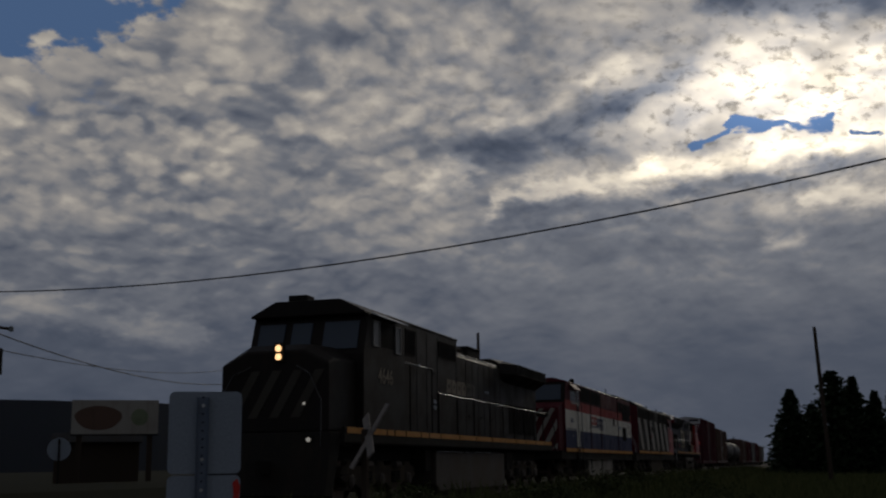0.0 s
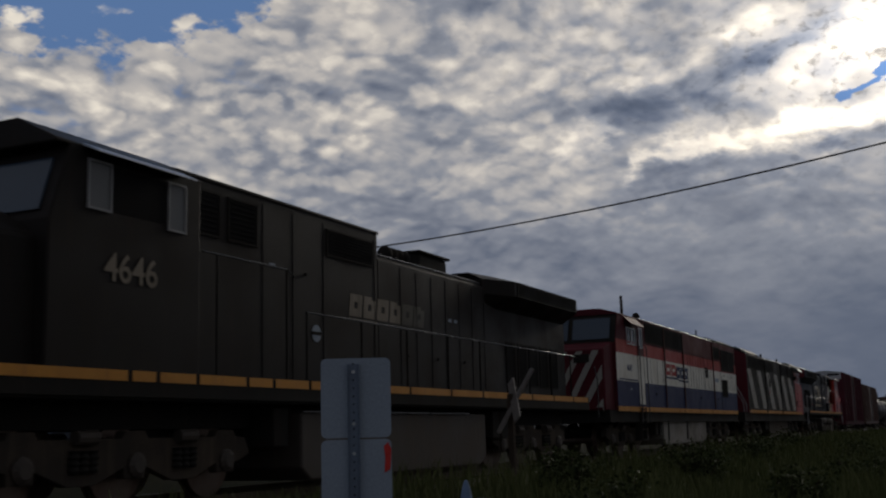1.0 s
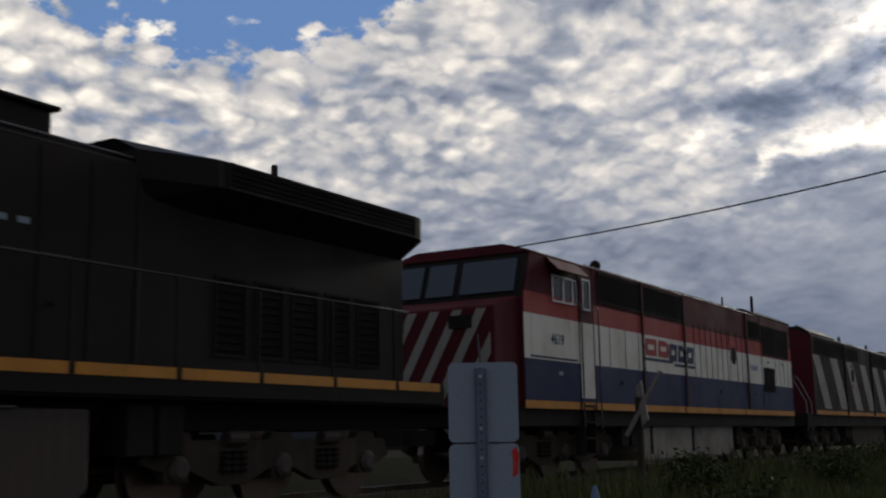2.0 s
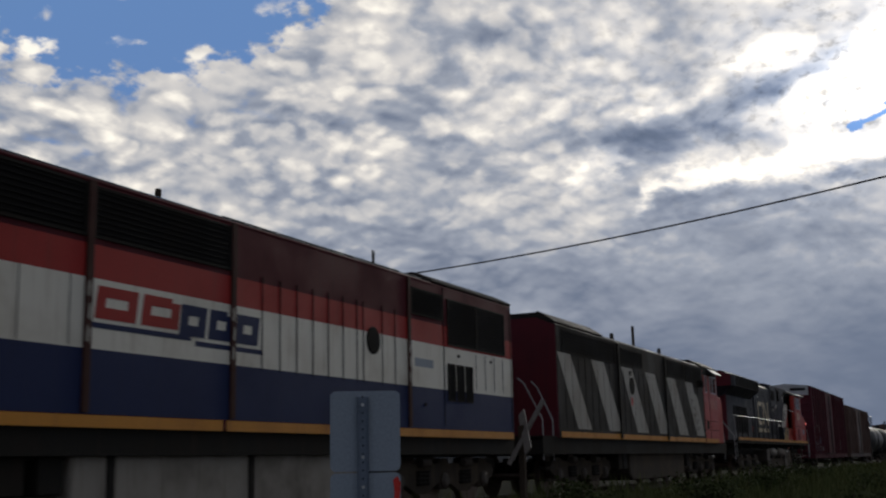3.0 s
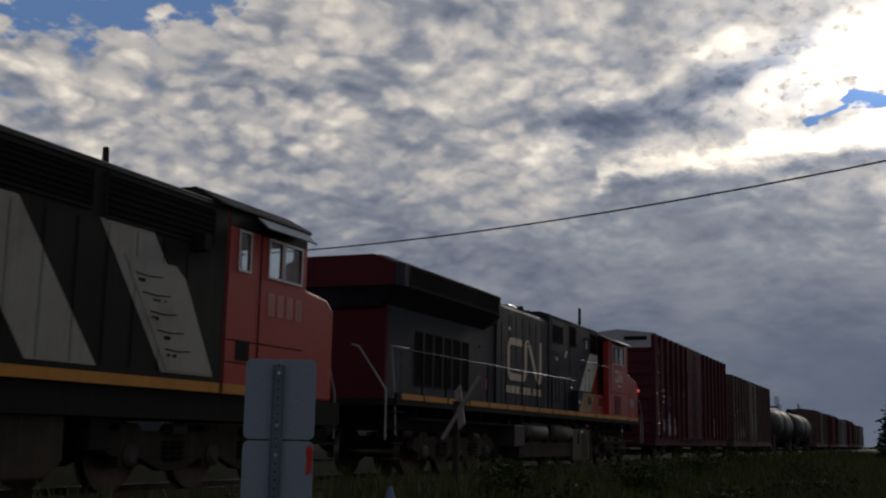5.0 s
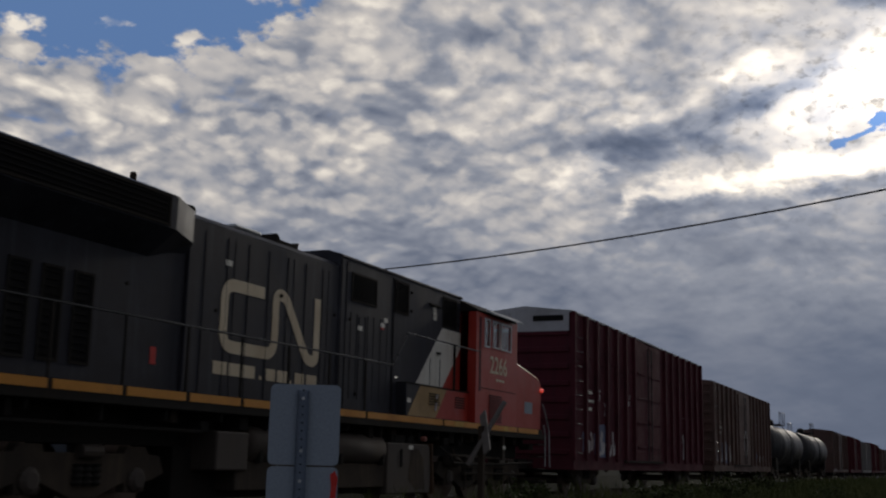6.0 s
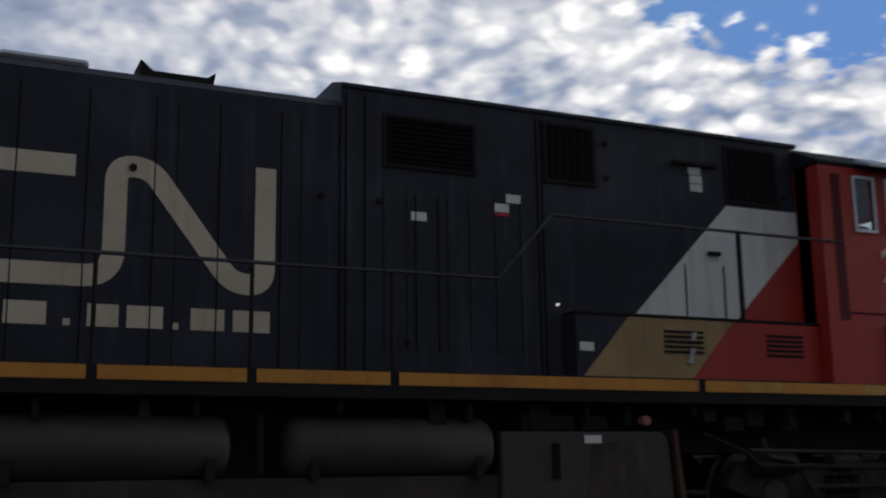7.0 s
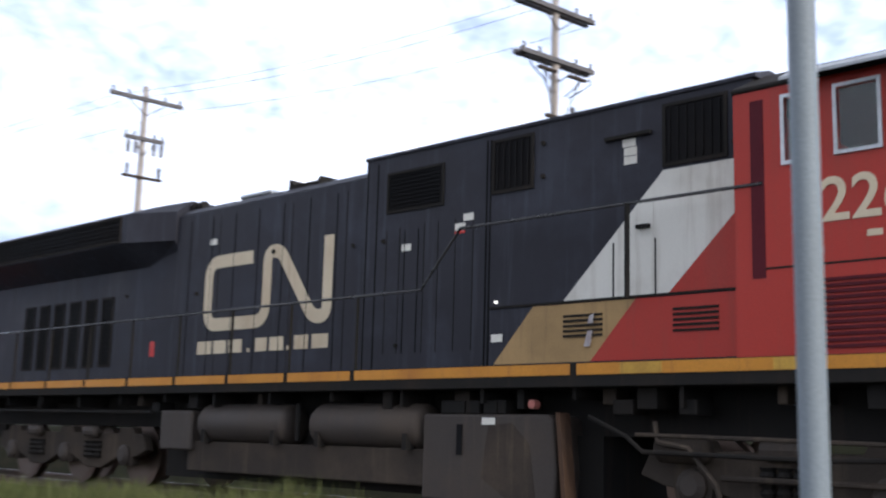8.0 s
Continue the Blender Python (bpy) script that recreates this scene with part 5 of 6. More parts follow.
# -- third engine: striped full-width body, cab at its far end --
def engine_striped():
    c = Car("locomotive", "dark diesel locomotive with slanted white stripes and an orange-red cab", "locomotive", 81.5)
    c.box("frame", FRAME, 70.2, 92.2, -1.5, 1.5, 1.05, 1.46)
    c.box("rear_porch", FRAME, 70.2, 71.35, -1.5, 1.5, 1.40, 1.50)
    c.box("body", ZEBRA_DARK, 71.3, 88.2, NEAR, -NEAR, 1.46, 4.36, bevel=0.02)
    c.bar("roof", ZEBRA_DARK, mirrored_roof(1.56, 4.36, 1.05, 4.58), 71.28, 90.6, bevel=0.02)
    c.bar("raised_roof", ZEBRA_DARK, mirrored_roof(1.52, 4.46, 1.15, 4.70), 71.26, 75.4, "raised dark roof section", bevel=0.02)
    c.bar("end_wall", MAROON, [(-1.54, 1.46), (1.54, 1.46), (1.54, 4.34), (1.03, 4.56), (-1.03, 4.56), (-1.54, 4.34)], 71.24, 71.3, "dark red end wall")
    c.box("end_door", MAROON, 71.20, 71.245, -0.35, 0.35, 1.5, 3.5, bevel=0.01)
    c.sill(71.4, 90.6, 1.47, 1.62, (76.75, 82.3, 88.2))
    S = NEAR
    for top, wide in ((71.32, 1.05), (74.12, 1.2), (77.05, 1.2), (79.76, 1.2), (82.52, 1.2), (85.2, 1.15)):
        c.panel("white_stripe", ZEBRA_WHITE, [(top + 1.50, 1.70), (top + 1.50 + wide + 0.1, 1.70), (top + wide, 3.65), (top, 3.65)], S, "faded white slanted stripe")
    c.seams([71.9 + 0.56 * i for i in range(8)] + [77.3 + 0.56 * i for i in range(8)] + [83.0 + 0.6 * i for i in range(8)], 1.72, 3.6, S, 0.010)
    for u in (76.75, 82.3):
        c.box("body_post", ZEBRA_DARK, u - 0.07, u + 0.07, S - 0.05, S + 0.01, 1.5, 4.34, bevel=0.01)
        part("lifting_eye", turned(bme(), [(-0.03, 0.13), (0.03, 0.13)], "y", 14), FRAME, c.root, at=pose(u - c.u0, -1.4, 4.52))
    c.grille(71.75, 76.4, 3.72, 4.24, S, 6)
    c.grille(77.1, 79.4, 3.76, 4.2, S, 6)
    c.grille(82.7, 85.0, 3.76, 4.24, S, 6)
    c.grille(85.3, 87.8, 3.70, 4.24, S, 6)
    part("round_port", turned(bme(), [(-0.02, 0.24), (-0.008, 0.27), (0, 0.27)], "y", 22), GRATE, c.root, "round dark port", at=pose(78.15 - c.u0, S - 0.004, 3.12))
    part("small_port", turned(bme(), [(-0.02, 0.07), (0, 0.08)], "y", 14), GRATE, c.root, at=pose(78.0 - c.u0, S - 0.004, 3.5))
    c.panel("red_notice", REFLECT, seg(78.0, 78.16, 2.52, 2.76), S - 0.003, "small red notice")
    c.panel("notice_board", ZEBRA_WHITE, [(86.81, 1.73), (87.95, 1.73), (87.15, 3.08), (86.9, 3.24), (85.75, 3.24)], S - 0.006, "pale painted notice with worn writing")
    rng = random.Random(8)
    for i in range(5):
        z = 3.02 - 0.25 * i
        u = 86.0 + 0.76 * (3.0 - z)
        c.panel("notice_line", FRAME, [(u, z), (u + 0.3, z - 0.02), (u + 0.62, z + 0.005), (u + 0.62, z + 0.022), (u + 0.3, z), (u, z + 0.02)], S - 0.006, out=0.008)
        for k_ in range(3):
            a, h = u + rng.uniform(0.02, 0.5), rng.uniform(0.03, 0.09)
            c.panel("notice_bar", FRAME, [(a, z - 0.06), (a + h, z - 0.05), (a + h * 1.2, z - 0.05 - h * 0.6), (a + h * 0.3, z - 0.06 - h * 0.6)], S - 0.006, out=0.008)
    # cab and nose
    panes = [(88.55, 88.85, 3.45, 4.05), (89.45, 89.85, 3.45, 4.05), (89.95, 90.5, 3.45, 4.05)]
    c.shell(ORANGE_RED, 88.2, 90.7, -NEAR, 1.46, 4.36, panes, [(-1.3, -0.2, 3.45, 4.15), (0.2, 1.3, 3.45, 4.15)], "orange-red cab")
    c.frames(panes, NEAR)
    c.panel("cab_band", ZEBRA_DARK, seg(88.22, 90.68, 4.10, 4.34), NEAR)
    c.bar("cab_roof", ZEBRA_DARK, mirrored_roof(1.60, 4.42, 1.1, 4.69), 87.9, 90.78, bevel=0.02)
    c.slab("nose", ORANGE_RED, [(90.7, 1.46), (91.85, 1.46), (91.85, 3.12), (91.6, 3.32), (90.7, 3.42)], -1.50, 1.50, bevel=0.05)
    bm = prism_x(bme(), [(NEAR, 4.36), (NEAR - 0.24, 4.16), (NEAR - 0.25, 4.18), (NEAR, 4.40)], 89.0 - c.u0, 90.6 - c.u0)
    part("sun_visor", bm, ALUMINIUM, c.root, "dull metal sun visor")
    for i in range(4):
        c.panel("number_bar", PALE_RED, seg(89.45 + 0.30 * i, 89.67 + 0.30 * i, 2.80, 3.18), NEAR, "worn pale number bar")
    c.seams((88.24, 89.2), 1.5, 4.3, NEAR, 0.03)
    c.seams((90.72,), 1.5, 3.4, -1.5, 0.02)
    for z in (1.95, 2.3):
        c.panel("cab_seam", FRAME, seg(88.3, 90.65, z, z + 0.02), NEAR)
    c.panel("cab_vent", FRAME, seg(88.55, 88.95, 2.0, 2.3), NEAR)
    for i in range(12):
        c.box("roof_hatch", FRAME, 72.2 + 1.1 * i, 72.95 + 1.1 * i, -0.95, 0.95, 4.55, 4.59 + 0.012 * (i % 3), bevel=0.02)
    # silvery glint of the roof edge, drawn as a pale tube
    c.tube("roof_edge", PALERAIL, [(72.0, -1.42, 4.44), (87.9, -1.42, 4.44)], 0.018, "thin rod for the bright highlight on the roof edge")
    c.tube("antenna", FRAME, [(71.5, -1.0, 4.55), (71.5, -1.0, 4.75)], 0.05)
    c.box("bell_bracket", FRAME, 87.3, 87.5, -1.75, -1.55, 3.55, 3.8)
    for y in (-1.45, 1.45):
        c.tube("porch_rail", PALERAIL, [(70.40, y * 0.55, 2.95), (70.36, y * 0.68, 2.80), (70.35, y, 1.9), (70.35, y, 0.9)], 0.018)
        c.tube("porch_rail", PALERAIL, [(71.18, y * 0.60, 2.90), (71.12, y * 0.72, 2.75), (71.08, y, 1.9), (71.08, y, 0.9)], 0.018)
        c.tube("front_rail", PALERAIL, [(91.7, y, 2.5), (91.85, y, 2.1), (92.1, y, 1.6), (92.1, y, 0.8)], 0.022)
    for i in range(4):
        c.box("step", FRAME, 70.4, 71.0, -1.5, -1.25, 0.4 + 0.3 * i, 0.43 + 0.3 * i)
        c.box("step", FRAME, 91.6, 92.15, -1.5, -1.25, 0.4 + 0.3 * i, 0.43 + 0.3 * i)
    c.slab("fuel_tank", DUSTY, [(78.0, 1.12), (85.0, 1.12), (85.0, 0.45), (84.7, 0.25), (78.3, 0.25), (78.0, 0.45)], -1.40, 1.40, "dusty fuel tank", bevel=0.04)
    for u in (76.9, 77.4, 85.5):
        c.box("equipment_box", FRAME, u, u + 0.4, -1.38, 1.38, 0.6, 1.2, bevel=0.02)
    c.box("side_skirt", FRAME, 73.0, 90.0, -1.40, -1.30, 1.27, 1.46)
    c.truck(74.2, 3, 0.53)
    c.truck(88.6, 3, 0.53)
    c.coupler(70.4, -1)
    c.coupler(92.0, 1)


# -- fourth engine: black with a red cab, running long end first --
SPRAY_WHITE = paint("spray_white", (0.55, 0.55, 0.56), 0.6, grime=0.6, dirt=(0.2, 0.1, 0.1))


def engine_black():
    c = Car("locomotive", "black diesel locomotive with a red cab and white diagonal band", "locomotive", 106.0)
    H = -1.07
    c.box("platform", FRAME, 94.4, 117.2, -1.5, 1.5, 1.50, 1.64, bevel=0.01)
    c.box("side_sill", FRAME, 94.6, 116.9, NEAR, -1.5, 1.51, 1.76)
    c.box("side_sill", FRAME, 94.6, 116.9, 1.5, -NEAR, 1.51, 1.76)
    posts = [96.0 + 1.36 * i for i in range(9)]
    c.sill(94.8, 116.6, 1.632, 1.752, posts + [110.4, 113.0, 115.0])
    # radiator end
    c.box("radiator_hood", BLACK, 95.2, 101.9, H + 0.05, -H - 0.05, 1.64, 4.1, bevel=0.02)
    c.box("end_wall", MAROON, 95.1, 95.22, -1.02, 1.02, 1.64, 4.1, "dark red end wall")
    bm = bme()
    low = [(94.7, -1.40), (95.0, -1.50), (101.0, -1.50), (101.9, -1.12), (101.9, 1.12), (101.0, 1.50), (95.0, 1.50), (94.7, 1.40)]
    ins = [(95.0, -0.9), (95.2, -0.95), (101.0, -0.95), (101.9, -0.85), (101.9, 0.85), (101.0, 0.95), (95.2, 0.95), (95.0, 0.9)]
    ring = lambda pts, z: [bm.verts.new((u - c.u0, y, z)) for u, y in pts]
    r0, r1, r2, r3 = ring(ins, 3.62), ring(low, 4.03), ring(low, 4.52), ring(ins, 4.74)
    for a, b in ((r0, r1), (r1, r2), (r2, r3)):
        for i in range(8):
            bm.faces.new((a[i], a[(i + 1) % 8], b[(i + 1) % 8], b[i]))
    bm.faces.new(r3)
    bm.faces.new(r0[::-1])
    part("radiator_wing", bm, BLACK, c.root)
    c.bar("end_wing", MAROON, [(-1.38, 4.03), (1.38, 4.03), (1.38, 4.50), (0.9, 4.70), (-0.9, 4.70), (-1.38, 4.50)], 94.66, 94.72)
    c.grille(95.3, 100.8, 4.09, 4.46, -1.5, 5)
    for i in range(6):
        c.grille(96.7 + 0.58 * i, 97.0 + 0.58 * i, 2.05, 3.2, H + 0.05, 12)
    # engine hood
    c.box("engine_hood", BLACK, 101.9, 106.5, H, -H, 1.64, 4.44, bevel=0.02)
    c.bar("engine_roof", BLACK, [(H, 4.44), (-H, 4.44), (0.95, 4.54), (0.8, 4.58), (-0.8, 4.58), (-0.95, 4.54)], 101.6, 106.5)
    c.seams([102.3 + 0.6 * i for i in range(7)], 1.8, 4.3, H)
    c.box("silencer", STEEL, 103.3, 104.1, -0.9, -0.2, 4.56, 4.65, bevel=0.05)
    c.slab("exhaust_cowl", FRAME, [(104.55, 4.5), (105.25, 4.5), (105.28, 4.68), (105.2, 4.62), (104.68, 4.62), (104.56, 4.72)], -0.9, -0.5)
    for i in range(3):
        c.drum("horn", FRAME, 101.7 + 0.2 * i, 101.86 + 0.2 * i, -0.8, 4.62, 0.09)
    # equipment cab, a little taller
    c.box("equipment_hood", BLACK, 106.5, 112.3, H - 0.03, -H + 0.03, 1.64, 4.69, bevel=0.03)
    c.bar("hood_roof", BLACK, mirrored_roof(1.12, 4.69, 0.8, 4.79), 106.5, 112.35, bevel=0.01)
    E_ = H - 0.03
    c.grille(106.98, 107.95, 3.90, 4.38, E_, 9)
    c.grille(108.85, 109.42, 3.92, 4.52, E_, 6, True)
    c.grille(111.28, 111.98, 3.90, 4.52, E_, 7, True)
    c.seams((106.55, 106.75, 108.72, 108.78), 1.8, 4.58, E_, 0.02)
    c.seams((107.3, 107.55), 2.0, 3.6, E_)
    c.panel("white_band", WHITE, [(109.87, 2.46), (111.26, 2.46), (112.28, 3.46), (112.28, 3.83), (111.24, 3.83)], E_, "white diagonal band")
    c.panel("red_band", ORANGE_RED, [(111.26, 2.46), (112.28, 2.46), (112.28, 3.46)], E_)
    door = c.panel("hood_door", WHITE, [(110.62, 2.50), (111.12, 2.50), (111.12, 3.60), (111.0, 3.58), (110.62, 3.20)], E_ - 0.004, "white hood door")
    c.seams((110.60, 111.14), 2.48, 3.1, E_ - 0.006, 0.014)
    c.box("door_handle", FRAME, 110.92, 111.08, E_ - 0.06, E_, 3.22, 3.26)
    c.box("door_gutter", FRAME, 110.5, 111.1, E_ - 0.05, E_, 4.26, 4.30)
    # lower cabinet along the walkway
    c.box("battery_box", BLACK, 109.0, 112.3, -1.33, H, 1.70, 2.44, bevel=0.015)
    c.panel("gold_panel", GOLD, [(109.08, 1.79), (110.46, 1.79), (111.04, 2.43), (109.66, 2.43)], -1.33, "tan painted cabinet")
    c.panel("red_panel", ORANGE_RED, [(110.46, 1.79), (112.28, 1.79), (112.28, 2.43), (111.04, 2.43)], -1.33)
    for pts in ([(110.55, 1.95), (110.62, 1.95), (110.66, 2.12), (110.6, 2.12)], [(110.6, 2.2), (110.66, 2.2), (110.68, 2.3), (110.62, 2.28)]):
        c.panel("paint_chip", SPRAY_WHITE, [(u - 0.16, z) for u, z in pts], -1.333, "pale chipped paint", out=0.026)
    for u in (110.1, 111.5):
        for i in range(5):
            c.box("louvre", FRAME, u, u + 0.52, -1.35, -1.33, 2.06 + 0.055 * i, 2.085 + 0.055 * i)
    c.box("cabinet_lip", FRAME, 109.0, 112.3, -1.345, -1.0, 2.44, 2.465)
    for u in (106.95, 107.2, 107.65, 107.9, 108.2, 108.5):
        c.panel("door_joint", FRAME, seg(u, u + 0.009, 2.0, 3.65), E_, out=0.005)
    for u in (103.1, 104.9, 106.1):
        c.panel("door_joint", FRAME, seg(u, u + 0.009, 1.8, 4.3), H, out=0.005)
    for a, b_ in ((111.0, 111.5), (112.7, 113.1), (114.0, 114.3)):
        c.panel("sill_patch", ZINC, seg(a, b_, 1.636, 1.748), NEAR - 0.006, "bright yellow reflective patch")
    for u in (108.3, 108.7, 109.1):
        c.box("tank_fitting", FRAME, u, u + 0.22, -1.38, -1.1, 1.22, 1.38, bevel=0.02)
    c.tube("valve", FRAME, [(105.65, -1.4, 0.85), (105.65, -1.4, 1.35)], 0.035)
    c.box("hanger", DUSTY, 114.1, 114.26, -1.5, -1.42, 0.95, 1.5, bevel=0.01)
    c.panel("notice_plate", WHITE, seg(114.12, 114.26, 1.2, 1.28), -1.5)
    c.box("door_edge", FRAME, 112.30, 112.36, -1.30, H - 0.03, 1.8, 4.4)
    c.panel("orange_tag", REFLECT, seg(108.20, 108.37, 3.46, 3.49), E_ - 0.003)
    # marks
    path = ribbon([(104.0, 3.57), (102.87, 3.57), (102.87, 2.58), (104.36, 2.58), (104.36, 3.61), (104.66, 3.61), (105.44, 2.58), (105.75, 2.58), (105.75, 3.72)], 0.26)
    bm = bme()
    w = 0.10
    rows = []
    for i, p in enumerate(path):
        d = (path[min(i + 1, len(path) - 1)] - path[max(i - 1, 0)]).normalized()
        nrm = Vector((-d.y, d.x)) * w
        rows.append([bm.verts.new((q.x - c.u0, y, q.y)) for q in (p + nrm, p - nrm) for y in (H - 0.006, H + 0.002)])
    for a, b in zip(rows, rows[1:]):
        bm.faces.new((a[0], a[2], b[2], b[0]))
        bm.faces.new((a[0], b[0], b[1], a[1]))
        bm.faces.new((a[2], a[3], b[3], b[2]))
    part("emblem_ribbon", bm, CREAM, c.root, "rust-streaked cream ribbon emblem")
    part("emblem_latch", rod(bme(), (104.5 - c.u0, H - 0.03, 3.60), (104.5 - c.u0, H, 3.60), 0.035, 10), FRAME, c.root)
    for a, b in ((102.66, 103.03), (103.08, 103.42), (103.47, 103.82), (104.16, 104.43), (104.50, 104.82), (105.07, 105.38), (105.46, 105.81)):
        c.panel("address_bar", CREAM, seg(a, b, 2.13, 2.33), H, "worn cream address bar")
    for a in (103.96, 104.90):
        c.panel("address_bar", CREAM, seg(a, a + 0.06, 2.13, 2.19), H)
    for u, z, y in ((102.85, 3.86, H), (107.25, 3.33, E_), (108.20, 3.50, E_), (108.34, 3.61, E_), (110.74, 3.96, E_), (110.74, 4.06, E_), (110.72, 4.16, E_), (109.04, 2.05, -1.332)):
        c.panel("notice_plate", WHITE, seg(u, u + 0.17, z, z + 0.09), y - 0.002, "small white notice plate")
    c.panel("red_notice", REFLECT, seg(101.2, 101.33, 2.15, 2.4), H + 0.05, "small red notice")
    # faintly glowing dot stands in for a small reflection on the hood
    part("side_lamp", turned(bme(), [(-0.04, 0.010), (0, 0.018)], "y", 10), MARKER, c.root, "small glowing dot for a glint", at=pose(108.92 - c.u0, E_ - 0.01, 2.55))
    c.bolts([(106.3, 3.5), (106.9, 3.5), (109.6, 4.4), (109.6, 4.0), (100.5, 3.2), (102.6, 3.1), (107.2, 2.1), (112.1, 4.0)], E_)
    # cab and nose
    panes = [(112.84, 113.12, 3.60, 4.22), (113.36, 113.74, 3.62, 4.22), (113.90, 114.55, 3.62, 4.22)]
    c.shell(ORANGE_RED, 112.3, 115.05, 1.5, 1.70, 4.40, panes, [(-1.3, -0.2, 3.58, 4.26), (0.2, 1.3, 3.58, 4.26)], "red cab")
    c.frames(panes, -1.5)
    c.bar("cab_roof", FRAME, mirrored_roof(1.52, 4.40, 0.9, 4.70), 112.28, 114.95, bevel=0.02)
    c.slab("nose", ORANGE_RED, [(115.1, 1.70), (117.2, 1.70), (117.25, 2.95), (117.0, 3.15), (115.1, 3.45)], -1.40, 1.40, bevel=0.05)
    # shade of the door recess painted as a flat darker red strip
    c.panel("door_recess", MAROON, seg(112.48, 112.62, 2.5, 4.25), -1.5, "flat dark red strip for the shaded door recess")
    bm = prism_x(bme(), [(-1.5, 4.42), (-1.72, 4.33), (-1.72, 4.36), (-1.5, 4.47)], 112.9 - c.u0, 114.9 - c.u0)
    part("sun_visor", bm, OFFWHITE, c.root, "bright metal sun visor")
    lettering("road_number", "2266", 0.58, CREAM, c.root, 113.17 - c.u0, -1.506, 2.98, "cream road number")
    for i in range(3):
        c.panel("small_bar", CREAM, seg(113.6 + 0.2 * i, 113.74 + 0.2 * i, 2.80, 2.86), -1.5)
    for i in range(12):
        c.box("louvre", MAROON, 113.15, 113.95, -1.52, -1.5, 1.82 + 0.055 * i, 1.85 + 0.055 * i)
    c.panel("cab_seam", FRAME, seg(112.6, 115.0, 2.58, 2.60), -1.5)
    c.panel("grey_plate", ALUMINIUM, seg(115.9, 116.5, 2.15, 2.45), -1.4)
    part("nose_lamp", turned(bme(), [(-0.05, 0.05), (0.03, 0.06)], "y", 12), REDLAMP, c.root, "lit red marker lamp", at=pose(117.18 - c.u0, -1.42, 2.82))
    c.rails([(94.9, 2.69), (108.02, 2.72), (108.66, 3.42), (112.6, 3.42)], [(u, 2.70) for u in posts], 1.74)
    c.tube("stanchion", FRAME, [(111.05, NEAR + 0.05, 2.42), (111.05, NEAR + 0.05, 3.42)], 0.03)
    c.rails([(94.9, 2.69), (94.9, 1.8)], [], 1.74)
    for y in (-1.45, 1.45):
        c.tube("end_rail", PALERAIL, [(95.3, y, 2.72), (94.5, y, 2.72), (94.7, y, 1.8), (94.8, y, 0.9)], 0.022)
        c.tube("end_rail", PALERAIL, [(94.35, y * 0.42, 2.75), (94.3, y * 0.55, 2.7), (94.3, y, 1.8), (94.3, y, 0.8)], 0.022)
        c.tube("front_rail", PALERAIL, [(117.2, y, 2.45), (117.35, y, 2.3), (117.75, y, 1.75), (117.8, y, 0.8)], 0.022)
        c.tube("front_rail", PALERAIL, [(117.3, y, 1.9), (117.42, y, 1.6), (117.42, y, 0.8)], 0.022)
    # below the platform
    c.drum("air_tank", TANK, 103.3, 105.4, -1.20, 1.07, 0.285, "dusty round air tank")
    c.drum("air_tank", TANK, 105.9, 108.0, -1.20, 1.07, 0.285, "dusty round air tank")
    for u in (103.5, 105.15, 106.1, 107.75):
        c.box("tank_bracket", FRAME, u, u + 0.08, -1.48, -1.0, 0.78, 0.98)
    c.box("equipment_box", TANK, 102.35, 103.2, -1.45, -0.6, 0.66, 1.25, bevel=0.03)
    c.slab("fuel_tank", TANK, [(108.05, 1.22), (109.95, 1.22), (110.03, 1.16), (110.08, 0.6), (110.05, 0.22), (108.05, 0.22)], -1.42, 1.42, "dusty fuel tank", bevel=0.03)
    c.box("tank_shelf", DUSTY, 103.0, 108.05, -1.36, 1.36, 0.36, 0.80, bevel=0.02)
    c.slab("tank_end_plate", RUSTY, [(110.08, 1.24), (110.13, 1.24), (110.24, 0.2), (110.18, 0.2)], -1.44, -1.25, "rusty tank end plate")
    c.panel("tank_stain", DUSTY, [(109.0, 0.5), (109.35, 0.3), (109.8, 0.3), (109.7, 0.9), (109.45, 1.12), (109.1, 1.1)], -1.42, "dark oil stain")
    c.tube("sand_pipe", DUSTY, [(111.3, -1.38, 1.15), (111.36, -1.42, 0.95), (111.7, -1.42, 0.9), (112.0, -1.4, 0.55), (112.05, -1.35, 0.25)], 0.03)
    c.tube("sand_pipe", DUSTY, [(111.1, -1.42, 1.02), (112.3, -1.42, 1.00), (114.8, -1.42, 0.95)], 0.022)
    c.tube("brake_rod", DUSTY, [(112.0, -1.30, 0.62), (116.2, -1.30, 0.60)], 0.03)
    c.drum("brake_cylinder", DUSTY, 111.25, 111.85, -1.25, 0.88, 0.13)
    c.box("gauge", GRATE, 108.62, 108.70, -1.44, -1.42, 0.75, 1.1)
    c.panel("notice_plate", WHITE, seg(109.0, 109.2, 1.10, 1.18), -1.42)
    part("filler_cap", turned(bme(), [(0, 0.05), (0.1, 0.05)], "y", 12), PALE_RED, c.root, "pale red filler cap", at=pose(109.75 - c.u0, -1.45, 1.33))
    for u, w in ((108.4, 0.3), (109.0, 0.2), (110.8, 0.25), (111.6, 0.2), (102.0, 0.2), (116.3, 0.3)):
        c.box("bracket", FRAME, u, u + w, -1.40, -1.1, 1.225, 1.375, bevel=0.01)
    c.tube("brake_pipe", FRAME, [(110.5, -1.4, 1.2), (111.0, -1.45, 1.0), (111.2, -1.45, 0.85), (113.0, -1.45, 0.82), (116.5, -1.4, 0.9)], 0.025)
